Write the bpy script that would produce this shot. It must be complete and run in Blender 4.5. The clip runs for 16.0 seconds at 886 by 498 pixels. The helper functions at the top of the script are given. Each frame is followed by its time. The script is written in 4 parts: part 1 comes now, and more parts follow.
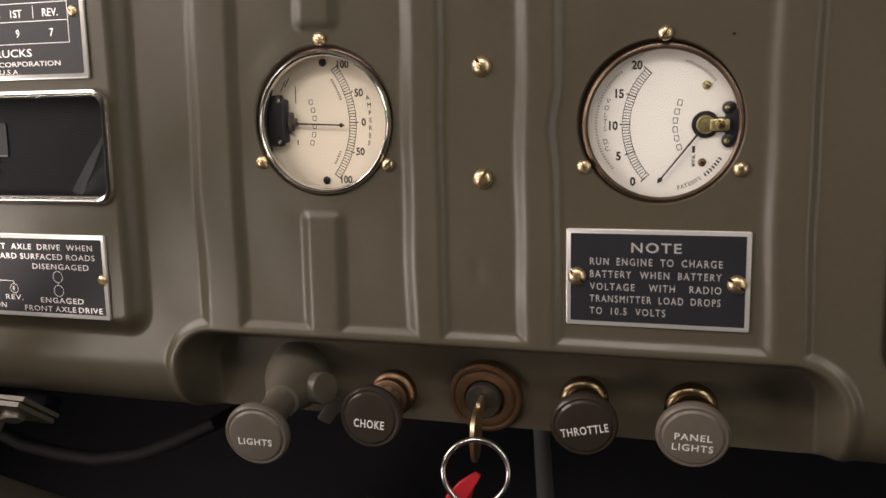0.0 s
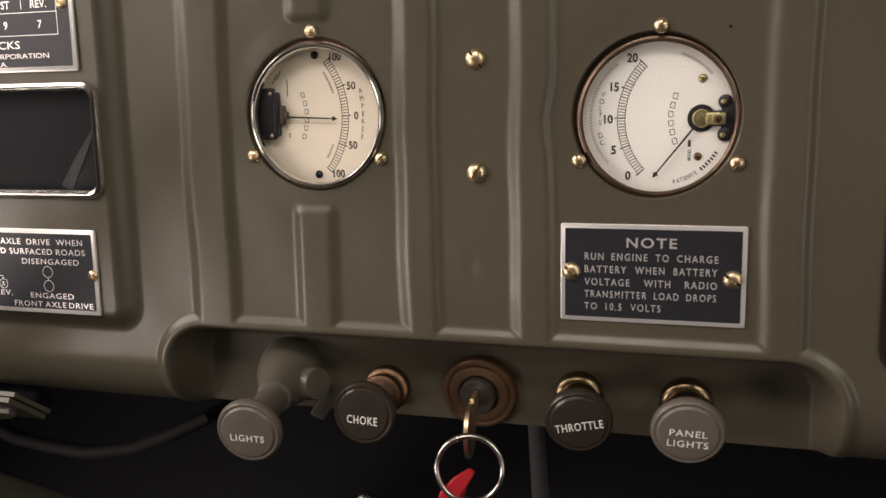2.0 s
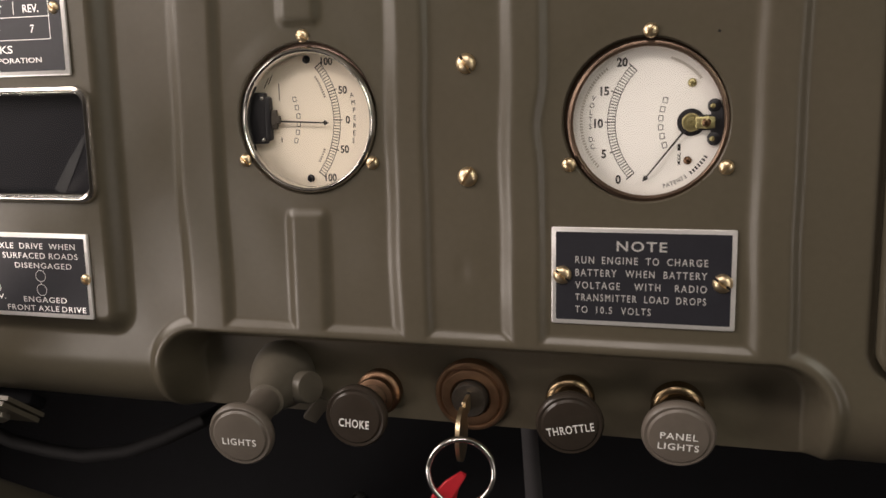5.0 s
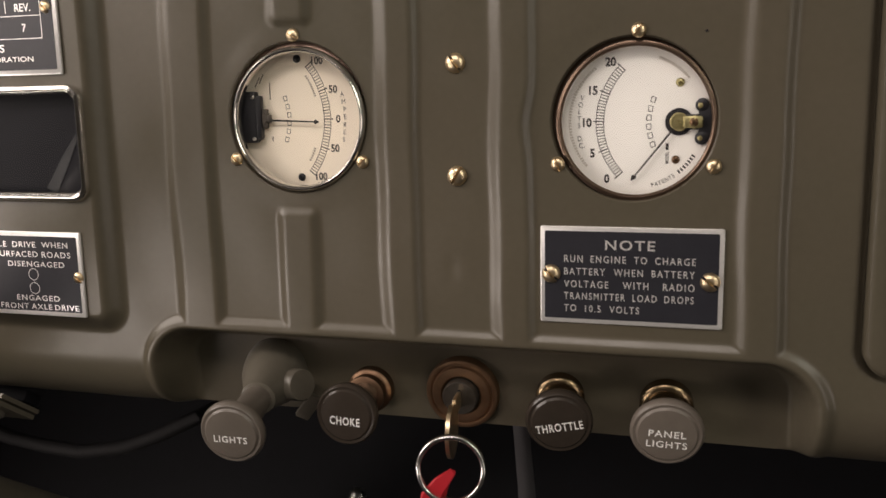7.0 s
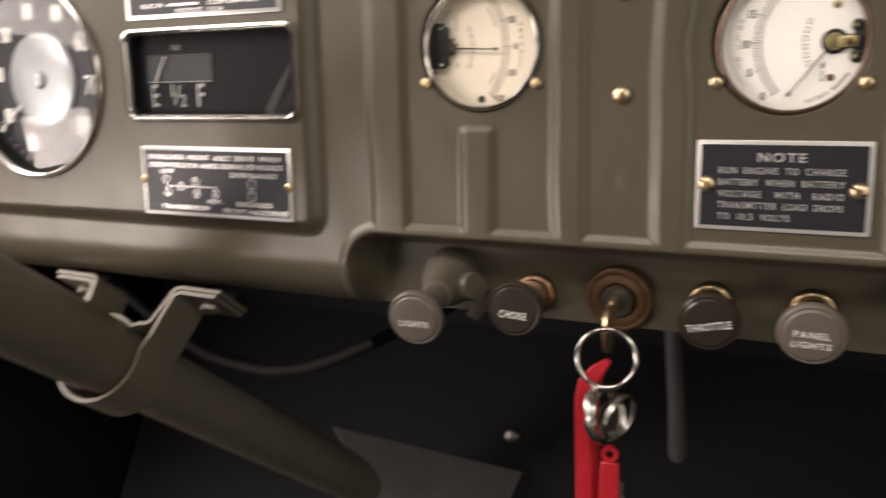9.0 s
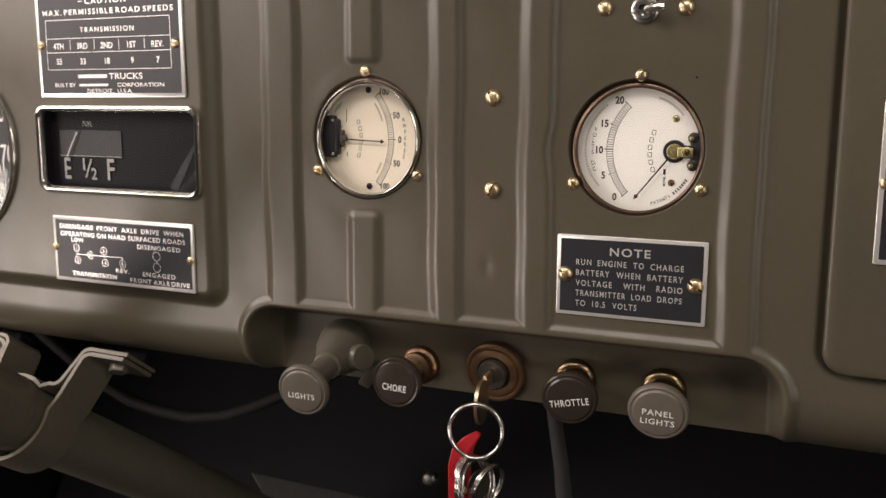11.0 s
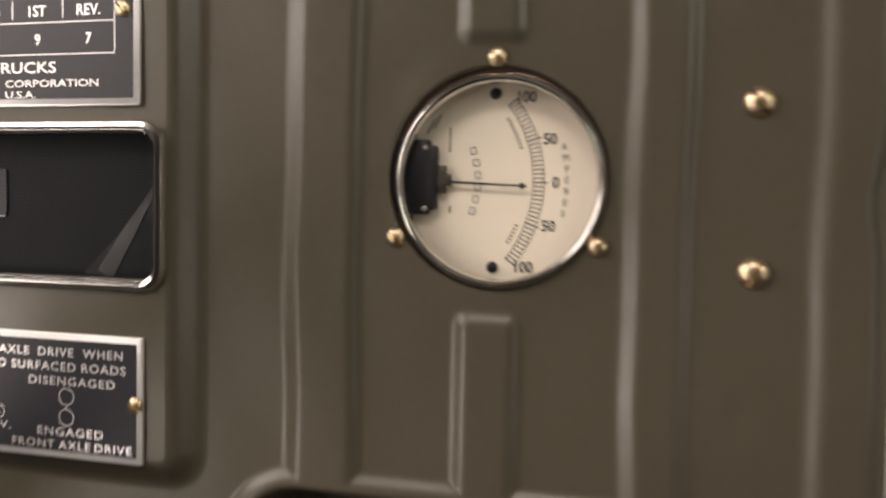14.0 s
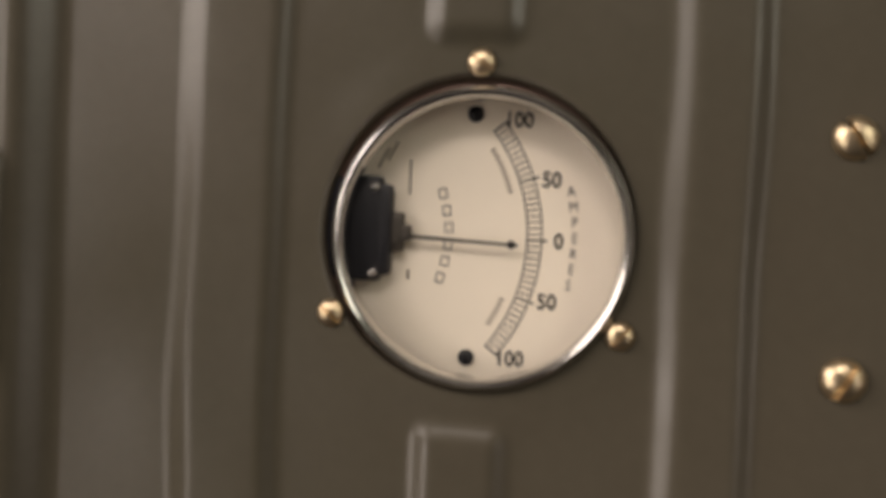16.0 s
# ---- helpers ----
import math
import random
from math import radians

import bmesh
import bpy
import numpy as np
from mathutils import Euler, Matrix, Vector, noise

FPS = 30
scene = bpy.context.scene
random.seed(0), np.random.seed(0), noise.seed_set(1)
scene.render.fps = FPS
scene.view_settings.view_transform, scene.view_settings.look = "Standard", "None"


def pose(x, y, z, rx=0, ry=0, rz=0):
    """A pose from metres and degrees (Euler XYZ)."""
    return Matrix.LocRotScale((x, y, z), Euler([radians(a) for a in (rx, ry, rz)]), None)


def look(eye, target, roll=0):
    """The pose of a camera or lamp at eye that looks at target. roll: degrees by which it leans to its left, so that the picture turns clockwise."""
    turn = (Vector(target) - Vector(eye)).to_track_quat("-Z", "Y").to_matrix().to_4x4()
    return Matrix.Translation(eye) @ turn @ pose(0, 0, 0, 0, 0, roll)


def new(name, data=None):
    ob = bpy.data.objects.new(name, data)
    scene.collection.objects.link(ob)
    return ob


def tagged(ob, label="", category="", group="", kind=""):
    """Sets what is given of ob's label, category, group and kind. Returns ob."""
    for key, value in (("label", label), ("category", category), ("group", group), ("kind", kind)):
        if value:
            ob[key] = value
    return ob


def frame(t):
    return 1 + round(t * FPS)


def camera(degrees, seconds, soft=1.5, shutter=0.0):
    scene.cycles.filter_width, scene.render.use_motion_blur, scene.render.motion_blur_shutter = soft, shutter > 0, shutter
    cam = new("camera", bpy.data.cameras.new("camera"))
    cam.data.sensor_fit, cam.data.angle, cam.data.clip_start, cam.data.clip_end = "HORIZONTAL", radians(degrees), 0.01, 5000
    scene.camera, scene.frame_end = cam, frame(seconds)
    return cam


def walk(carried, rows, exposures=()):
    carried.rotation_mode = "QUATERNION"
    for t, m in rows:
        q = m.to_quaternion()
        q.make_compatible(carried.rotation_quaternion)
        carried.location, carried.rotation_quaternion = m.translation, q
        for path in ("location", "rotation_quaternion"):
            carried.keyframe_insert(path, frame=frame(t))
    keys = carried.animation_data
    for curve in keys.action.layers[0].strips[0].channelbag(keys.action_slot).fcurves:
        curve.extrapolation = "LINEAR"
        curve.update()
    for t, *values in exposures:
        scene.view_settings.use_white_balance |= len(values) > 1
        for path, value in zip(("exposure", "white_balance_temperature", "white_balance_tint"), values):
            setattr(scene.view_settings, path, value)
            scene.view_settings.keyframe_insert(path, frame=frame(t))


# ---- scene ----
cam = camera(53.0, 16.0, soft=1.5, shutter=0.6)
cam.data.dof.use_dof = True                # focused at arm's length, so that the close approach goes soft
cam.data.dof.focus_distance, cam.data.dof.aperture_fstop = 0.42, 18.0
PATH = [
    (0, (0.013, -0.027, 0.995), (-0.56, 1.864, 0.684), -1.1),
    (0.5, (0.013, -0.025, 0.994), (-0.556, 1.867, 0.68), -1.1),
    (1, (0.014, -0.024, 0.994), (-0.555, 1.866, 0.673), -1.1),
    (1.5, (0.013, -0.024, 0.993), (-0.552, 1.866, 0.664), -1.1),
    (2, (0.013, -0.023, 0.996), (-0.551, 1.867, 0.665), -1.1),
    (2.5, (0.013, -0.025, 0.995), (-0.555, 1.866, 0.677), -1.0),
    (3, (0.014, -0.026, 0.995), (-0.556, 1.865, 0.678), -1.0),
    (3.5, (0.015, -0.023, 0.996), (-0.552, 1.869, 0.677), -1.1),
    (4, (0.015, -0.023, 0.996), (-0.547, 1.869, 0.673), -1.1),
    (6.5, (0.019, -0.023, 0.999), (-0.542, 1.868, 0.668), -1.2),
    (7, (0.021, -0.023, 0.999), (-0.541, 1.866, 0.659), -1.2),
    (7.5, (0.032, -0.053, 0.996), (-0.542, 1.825, 0.617), -1.3),
    (7.7, (0.037, -0.074, 0.988), (-0.562, 1.793, 0.592), -1.4),
    (8, (0.036, -0.089, 0.981), (-0.599, 1.763, 0.57), -1.1),
    (8.1, (0.035, -0.089, 0.98), (-0.618, 1.756, 0.568), -1.0),
    (8.3, (0.036, -0.09, 0.979), (-0.647, 1.744, 0.569), -0.9),
    (8.4, (0.031, -0.097, 0.987), (-0.665, 1.729, 0.56), -1.1),
    (8.5, (0.039, -0.092, 0.98), (-0.789, 1.684, 0.581), -0.5),
    (8.6, (0.042, -0.089, 0.991), (-0.897, 1.616, 0.531), -0.5),
    (8.7, (0.046, -0.077, 0.972), (-0.964, 1.605, 0.581), 0.9),
    (9, (0.034, -0.076, 0.974), (-0.85, 1.679, 0.602), -1.1),
    (9.3, (0.034, -0.073, 0.969), (-0.764, 1.727, 0.62), -0.5),
    (9.5, (0.036, -0.072, 0.971), (-0.735, 1.739, 0.619), -0.1),
    (9.7, (0.043, -0.078, 0.983), (-0.704, 1.751, 0.667), -0.4),
    (11.8, (0.085, -0.088, 1.01), (-0.727, 1.711, 0.684), 0.4),
    (12, (0.076, -0.086, 1.008), (-0.715, 1.72, 0.676), -0.1),
    (12.1, (0.068, -0.081, 1.009), (-0.712, 1.728, 0.665), -0.5),
    (12.5, (0.001, -0.049, 0.987), (-0.707, 1.796, 0.676), -1.1),
    (13, (-0.066, 0.016, 0.975), (-0.694, 1.9, 0.743), -0.7),
    (13.5, (-0.072, 0.048, 0.989), (-0.599, 1.972, 0.846), 0.0),
    (14, (-0.098, 0.079, 0.983), (-0.61, 2.01, 0.883), 1.1),
    (14.5, (-0.132, 0.154, 0.984), (-0.56, 2.107, 0.979), 1.6),
    (15, (-0.131, 0.175, 0.994), (-0.49, 2.142, 1.019), 1.9),
    (15.5, (-0.131, 0.169, 0.992), (-0.451, 2.143, 1.016), 1.9),
    (16, (-0.123, 0.153, 0.992), (-0.489, 2.119, 0.943), 2.4),
]
EXPOSURES = [(0.0, -0.07), (7.5, -0.06), (9.0, 0.33), (9.6, 0.16), (12.0, 0.04), (13.5, -0.06), (14.5, -0.20), (16.0, -0.22)]
walk(cam, [(t, look(eye, target, roll)) for t, eye, target, roll in PATH], EXPOSURES)

# ---------------------------------------------------------------- light
world = bpy.data.worlds.new("world")
scene.world = world
world.use_nodes = True
world.node_tree.nodes["Background"].inputs[0].default_value = (0.55, 0.6, 0.7, 1)
world.node_tree.nodes["Background"].inputs[1].default_value = 0.05


def area_lamp(name, eye, target, sx, sy, watts, colour):
    data = bpy.data.lights.new(name, "AREA")
    data.shape, data.size, data.size_y, data.energy, data.color = "RECTANGLE", sx, sy, watts, colour
    ob = new(name, data)
    ob.matrix_world = look(eye, target)
    return ob


WARM = (1.0, 0.875, 0.80)
area_lamp("door_light_left", (-1.05, -0.20, 1.42), (-0.15, 0.25, 1.0), 0.90, 0.60, 10.3, WARM)
area_lamp("door_light_right", (1.15, -0.85, 1.70), (-0.1, 0.33, 0.95), 0.40, 0.70, 5.8, (0.94, 0.90, 0.76))
# unseen low fill on the right, added to lift the steering column
area_lamp("fill_right_low", (1.25, -0.80, 0.80), (-0.45, 0.33, 0.80), 0.40, 0.50, 1.8, WARM)
area_lamp("ceiling_lamp", (-0.25, -1.30, 2.45), (-0.1, 0.33, 0.95), 1.2, 0.30, 16.0, WARM)
area_lamp("garage_light_low", (-1.42, -0.79, 0.62), (-0.50, 0.33, 0.80), 0.70, 0.36, 8.3, WARM)

# ---------------------------------------------------------------- materials
P = 0.333          # y of the dashboard skin
MM = 0.001


def node_material(name, rough=0.5, metal=0.0, base=(0.5, 0.5, 0.5), vary=0.0, scale=200.0, bump=0.0, bump_scale=900.0,
                  big=0.0, big_scale=18.0, rough_vary=0.0, dark=None, coat=0.0, stretch=(1, 1, 1)):
    m = bpy.data.materials.new(name)
    m.use_nodes = True
    nt = m.node_tree
    n, l = nt.nodes, nt.links
    b = n["Principled BSDF"]
    b.inputs["Roughness"].default_value = rough
    b.inputs["Metallic"].default_value = metal
    b.inputs["Base Color"].default_value = (*base, 1)
    b.inputs["Coat Weight"].default_value = coat
    tc = n.new("ShaderNodeTexCoord")
    mp = n.new("ShaderNodeMapping")
    mp.inputs["Scale"].default_value = stretch
    l.new(tc.outputs["Object"], mp.inputs["Vector"])

    def noise_node(sc, detail=4.0):
        t = n.new("ShaderNodeTexNoise")
        t.inputs["Scale"].default_value, t.inputs["Detail"].default_value = sc, detail
        l.new(mp.outputs["Vector"], t.inputs["Vector"])
        return t

    col = None
    for amount, sc in ((vary, scale), (big, big_scale)):
        if amount <= 0:
            continue
        t = noise_node(sc)
        ramp = n.new("ShaderNodeValToRGB")
        ramp.color_ramp.elements[0].position, ramp.color_ramp.elements[1].position = 0.3, 0.7
        low = dark if dark and amount == big else tuple(c * (1 - amount) for c in base)
        ramp.color_ramp.elements[0].color = (*low, 1)
        ramp.color_ramp.elements[1].color = (*[min(1, c * (1 + amount * 0.6)) for c in base], 1)
        l.new(t.outputs["Fac"], ramp.inputs["Fac"])
        if col is None:
            col = ramp.outputs["Color"]
        else:
            mix = n.new("ShaderNodeMix")
            mix.data_type = "RGBA"
            mix.inputs[0].default_value = 0.5
            l.new(col, mix.inputs[6])
            l.new(ramp.outputs["Color"], mix.inputs[7])
            col = mix.outputs[2]
    if col is not None:
        l.new(col, b.inputs["Base Color"])
    if rough_vary:
        t = noise_node(60.0, 6.0)
        mr = n.new("ShaderNodeMapRange")
        mr.inputs[3].default_value, mr.inputs[4].default_value = max(0.02, rough - rough_vary), min(1, rough + rough_vary)
        l.new(t.outputs["Fac"], mr.inputs[0])
        l.new(mr.outputs[0], b.inputs["Roughness"])
    if bump:
        t = noise_node(bump_scale, 3.0)
        bp = n.new("ShaderNodeBump")
        bp.inputs["Strength"].default_value, bp.inputs["Distance"].default_value = bump, 0.0004
        l.new(t.outputs["Fac"], bp.inputs["Height"])
        l.new(bp.outputs["Normal"], b.inputs["Normal"])
    return m


OLIVE = node_material("olive_paint", 0.32, 0, (0.100, 0.0845, 0.0605), 0.10, 300, 0.055, 1400, 0.16, 9, 0.09, (0.081, 0.0755, 0.051))
OLIVE_DARK = node_material("olive_enamel", 0.36, 0, (0.085, 0.075, 0.052), 0.10, 300, 0.08, 1200, 0.10, 30, 0.06)
COLUMN = node_material("column_paint", 0.42, 0, (0.185, 0.162, 0.124), 0.12, 200, 0.12, 900, 0.15, 20, 0.06)
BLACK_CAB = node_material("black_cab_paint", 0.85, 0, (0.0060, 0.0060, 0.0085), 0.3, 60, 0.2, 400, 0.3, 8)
GREY_CAB = node_material("grey_cab_paint", 0.55, 0, (0.120, 0.115, 0.120), 0.15, 60, 0.15, 400, 0.2, 9)
GREY_TOE = node_material("grey_toe_paint", 0.6, 0, (0.24, 0.23, 0.24), 0.15, 60, 0.15, 400, 0.25, 9)
BLACK = node_material("black_enamel", 0.42, 0, (0.018, 0.018, 0.022), 0.2, 400, 0.05, 900)
PLATE_BLACK = node_material("plate_black", 0.45, 0, (0.020, 0.020, 0.027), 0.15, 500, 0.06, 1200, 0.15, 60, 0.05)
DEEP = node_material("dark_inside", 0.7, 0, (0.014, 0.014, 0.017), 0.2, 100)
WELL = node_material("gauge_well", 0.6, 0, (0.010, 0.010, 0.014), 0.2, 100)
# lighter grey that paints the streak of reflected light in the gauge windows
STREAK = node_material("painted_streak", 0.8, 0, (0.055, 0.055, 0.058), 0.3, 300, 0, 900, 0.4, 90)
SILVER = node_material("etched_aluminium", 0.30, 0.58, (0.93, 0.91, 0.89), 0.08, 700, 0.08, 1500, 0.06, 90, 0.06)
INK_WHITE = node_material("white_ink", 0.4, 0.0, (0.88, 0.86, 0.83), 0.08, 900)
KNOB_WHITE = node_material("knob_white", 0.30, 0.0, (0.95, 0.94, 0.91), 0.05, 900)
CHROME = node_material("chrome", 0.19, 1, (0.72, 0.70, 0.67), 0.05, 300, 0.0, 900, 0.05, 40, 0.05)
STEEL = node_material("steel", 0.28, 1, (0.60, 0.59, 0.57), 0.1, 400, 0.1, 900, 0.12, 60, 0.08)
BRASS = node_material("brass", 0.36, 1, (0.87, 0.70, 0.46), 0.10, 500, 0.12, 1500, 0.18, 120, 0.08)
BRASS_DULL = node_material("dull_brass", 0.40, 1, (0.54, 0.48, 0.25), 0.15, 500, 0.1, 1500, 0.2, 120, 0.08)
BRONZE = node_material("bronze", 0.36, 0.9, (0.165, 0.115, 0.085), 0.15, 400, 0.08, 900, 0.2, 70, 0.08)
COPPER = node_material("old_copper", 0.40, 1, (0.22, 0.135, 0.085), 0.15, 300, 0.1, 900, 0.25, 90, 0.1)
ESCUTCHEON = node_material("worn_bronze", 0.42, 0.9, (0.29, 0.175, 0.105), 0.15, 300, 0.1, 900, 0.35, 90, 0.1)
LOCK_BARREL = node_material("lock_barrel", 0.45, 0.8, (0.11, 0.098, 0.085), 0.15, 300, 0.1, 900)
WORN_BRASS = node_material("worn_brass", 0.25, 1, (0.24, 0.175, 0.105), 0.15, 300, 0.1, 900, 0.3, 90, 0.08)
BAKELITE = node_material("brown_bakelite", 0.22, 0, (0.042, 0.033, 0.026), 0.12, 300, 0.05, 900, 0.15, 60, 0.05)
KNOB_OLIVE = node_material("painted_knob", 0.36, 0, (0.140, 0.120, 0.100), 0.1, 300, 0.08, 900, 0.12, 60, 0.06)
SWITCH = node_material("switch_paint", 0.36, 0, (0.130, 0.116, 0.092), 0.1, 300, 0.08, 900, 0.12, 60, 0.06)
KNOB_GREY = node_material("grey_painted_knob", 0.40, 0, (0.160, 0.136, 0.114), 0.1, 300, 0.08, 900, 0.12, 60, 0.06)
CREAM = node_material("cream_dial", 0.5, 0, (0.93, 0.845, 0.715), 0.03, 400, 0.0, 900, 0.05, 40)
WHITE = node_material("white_dial", 0.5, 0, (0.93, 0.91, 0.88), 0.02, 400, 0.0, 900, 0.03, 40)
INK = node_material("black_ink", 0.6, 0, (0.02, 0.018, 0.016), 0.1, 900)
INK_FAINT = node_material("brown_ink", 0.6, 0, (0.20, 0.165, 0.12), 0.1, 900)
RED = node_material("red_vinyl", 0.45, 0, (0.52, 0.018, 0.030), 0.12, 400, 0.2, 1100, 0.15, 80, 0.08)
RUBBER = node_material("black_rubber_hose", 0.75, 0, (0.010, 0.009, 0.010), 0.15, 300, 0.2, 700)
SPEEDO_GREY = node_material("frosted_hub", 0.30, 0.5, (0.62, 0.64, 0.67), 0.1, 300, 0.05, 600, 0.2, 40, 0.06)
WALL_PAINT = node_material("garage_wall_paint", 0.8, 0, (0.42, 0.39, 0.35), 0.06, 6, 0.2, 60, 0.1, 1.2)
CONCRETE = node_material("garage_concrete", 0.85, 0, (0.22, 0.21, 0.20), 0.12, 12, 0.3, 80, 0.2, 1.0)

for _m in (WELL, DEEP):          # dull, dusty blacks
    _m.node_tree.nodes["Principled BSDF"].inputs["Specular IOR Level"].default_value = 0.18

GLASS = bpy.data.materials.new("clear_glass")
GLASS.use_nodes = True
_n, _l = GLASS.node_tree.nodes, GLASS.node_tree.links
_n.remove(_n["Principled BSDF"])
_t, _g, _m, _f = _n.new("ShaderNodeBsdfTransparent"), _n.new("ShaderNodeBsdfGlossy"), _n.new("ShaderNodeMixShader"), _n.new("ShaderNodeFresnel")
_t.inputs[0].default_value = (0.97, 0.97, 0.96, 1)
_g.inputs["Roughness"].default_value = 0.03
_f.inputs[0].default_value = 1.5
_l.new(_f.outputs[0], _m.inputs[0]), _l.new(_t.outputs[0], _m.inputs[1]), _l.new(_g.outputs[0], _m.inputs[2])
_l.new(_m.outputs[0], _n["Material Output"].inputs[0])


# ---------------------------------------------------------------- mesh helpers
def to_mesh(name, bm, material, smooth=True):
    me = bpy.data.meshes.new(name)
    bm.to_mesh(me)
    bm.free()
    me.materials.append(material)
    if smooth:
        me.polygons.foreach_set("use_smooth", [True] * len(me.polygons))
        me.set_sharp_from_angle(angle=radians(38))
    return me


def part(name, bm, material, parent, label="", m=None, smooth=True):
    ob = new(name, to_mesh(name, bm, material, smooth))
    ob.parent = parent
    if m is not None:
        ob.matrix_local = m
    return tagged(ob, label)


def thing(name, m, label, category, group="", kind=""):
    ob = new(name)
    ob.empty_display_size = 0.01
    ob.matrix_world = m
    return tagged(ob, label, category, group, kind)


def facing(x, z, out=0.0, roll=0.0):
    """A frame on the dashboard: u to the right, v up, w out towards the driver."""
    return pose(x, P - out, z, 90, 0, 0) @ pose(0, 0, 0, 0, 0, roll)


def revolve(profile, segs=48, bm=None, m=None, cap_start=False, cap_end=False):
    bm = bm or bmesh.new()
    rings = []
    for r, h in profile:
        if r < 1e-7:
            rings.append([bm.verts.new((0, 0, h))])
        else:
            rings.append([bm.verts.new((r * math.cos(2 * math.pi * i / segs), r * math.sin(2 * math.pi * i / segs), h)) for i in range(segs)])
    for a, b in zip(rings, rings[1:]):
        for i in range(segs):
            j = (i + 1) % segs
            if len(a) == 1 and len(b) > 1:
                bm.faces.new((a[0], b[i], b[j]))
            elif len(b) == 1 and len(a) > 1:
                bm.faces.new((a[i], a[j], b[0]))
            elif len(a) > 1:
                bm.faces.new((a[i], a[j], b[j], b[i]))
    if cap_start and len(rings[0]) > 1:
        bm.faces.new(rings[0][::-1])
    if cap_end and len(rings[-1]) > 1:
        bm.faces.new(rings[-1])
    bmesh.ops.recalc_face_normals(bm, faces=bm.faces)
    if m is not None:
        bm.transform(m)
    return bm


def mms(*pairs):
    return [(a * MM, b * MM) for a, b in pairs]


def tube(points, radius, segs=10, closed=False, bm=None):
    """A round bar along points; radius may be a list."""
    bm = bm or bmesh.new()
    pts = [Vector(p) for p in points]
    n = len(pts)
    rad = radius if isinstance(radius, (list, tuple)) else [radius] * n
    rings, up = [], None
    for i, p in enumerate(pts):
        d = (pts[(i + 1) % n] - pts[i - 1]) if closed or 0 < i < n - 1 else (pts[1] - pts[0] if i == 0 else pts[-1] - pts[-2])
        d.normalize()
        if up is None:
            up = d.orthogonal().normalized()
        up = (up - d * up.dot(d)).normalized()
        side = d.cross(up)
        rings.append([bm.verts.new(p + rad[i] * (math.cos(2 * math.pi * k / segs) * up + math.sin(2 * math.pi * k / segs) * side)) for k in range(segs)])
    pairs = list(zip(rings, rings[1:])) + ([(rings[-1], rings[0])] if closed else [])
    for a, b in pairs:
        for k in range(segs):
            j = (k + 1) % segs
            bm.faces.new((a[k], a[j], b[j], b[k]))
    if not closed:
        bm.faces.new(rings[0][::-1])
        bm.faces.new(rings[-1])
    bmesh.ops.recalc_face_normals(bm, faces=bm.faces)
    return bm


def box(size, at=(0, 0, 0), bevel=0.0, bm=None, rot=None, segs=2):
    own = bmesh.new()
    bmesh.ops.create_cube(own, size=1)
    bmesh.ops.scale(own, vec=size, verts=own.verts)
    if bevel:
        bmesh.ops.bevel(own, geom=own.edges[:], offset=bevel, segments=segs, affect="EDGES", profile=0.5)
    m = Matrix.Translation(at) @ (rot or Matrix.Identity(4))
    own.transform(m)
    return own if bm is None else join(bm, own)


def join(bm, other):
    me = bpy.data.meshes.new("tmp")
    other.to_mesh(me)
    other.free()
    bm.from_mesh(me)
    bpy.data.meshes.remove(me)
    return bm


def rounded(w, h, r, n=6, cx=0.0, cy=0.0):
    out = []
    for k, (sx, sy) in enumerate(((1, 1), (-1, 1), (-1, -1), (1, -1))):
        for i in range(n + 1):
            a = math.pi / 2 * (k + i / n)
            out.append((cx + sx * (w / 2 - r) + r * math.cos(a), cy + sy * (h / 2 - r) + r * math.sin(a)))
    return out


def loops(rows, bm=None, cap_last=True, cap_first=False):
    """Stacked closed outlines [(outline, height), ...] joined by faces."""
    bm = bm or bmesh.new()
    rings = [[bm.verts.new((x, y, h)) for x, y in line] for line, h in rows]
    for a, b in zip(rings, rings[1:]):
        for i in range(len(a)):
            j = (i + 1) % len(a)
            bm.faces.new((a[i], a[j], b[j], b[i]))
    if cap_last:
        bm.faces.new(rings[-1])
    if cap_first:
        bm.faces.new(rings[0][::-1])
    bmesh.ops.recalc_face_normals(bm, faces=bm.faces)
    return bm


def slab(outline, h0, h1, bev=0.0, bm=None):
    """A plate with a softened top edge, from an outline of a convex shape about its middle."""
    if not bev:
        return loops([(outline, h0), (outline, h1)], bm, True, True)
    cx, cy = sum(p[0] for p in outline) / len(outline), sum(p[1] for p in outline) / len(outline)

    def shrunk(d):
        return [(x - math.copysign(min(d, abs(x - cx)), x - cx), y - math.copysign(min(d, abs(y - cy)), y - cy)) for x, y in outline]
    return loops([(outline, h0), (outline, h1 - bev), (shrunk(bev * 0.35), h1 - bev * 0.3), (shrunk(bev), h1)], bm, True, True)


GLYPHS = {}


def glyph(text, bold, space=1.0):
    if (text, bold, space) not in GLYPHS:
        cu = bpy.data.curves.new("txt", "FONT")
        cu.body, cu.resolution_u, cu.offset, cu.space_character = text, 3, bold, space
        ob = bpy.data.objects.new("txt", cu)
        scene.collection.objects.link(ob)
        bpy.context.view_layer.update()
        me = bpy.data.meshes.new_from_object(ob.evaluated_get(bpy.context.evaluated_depsgraph_get()))
        vs = [v.co.copy() for v in me.vertices]
        fs = [tuple(p.vertices) for p in me.polygons]
        bpy.data.objects.remove(ob)
        bpy.data.curves.remove(cu)
        bpy.data.meshes.remove(me)
        GLYPHS[(text, bold, space)] = (vs, fs)
    return GLYPHS[(text, bold, space)]


CAP = max(v.y for v in glyph("H", 0.0)[0])


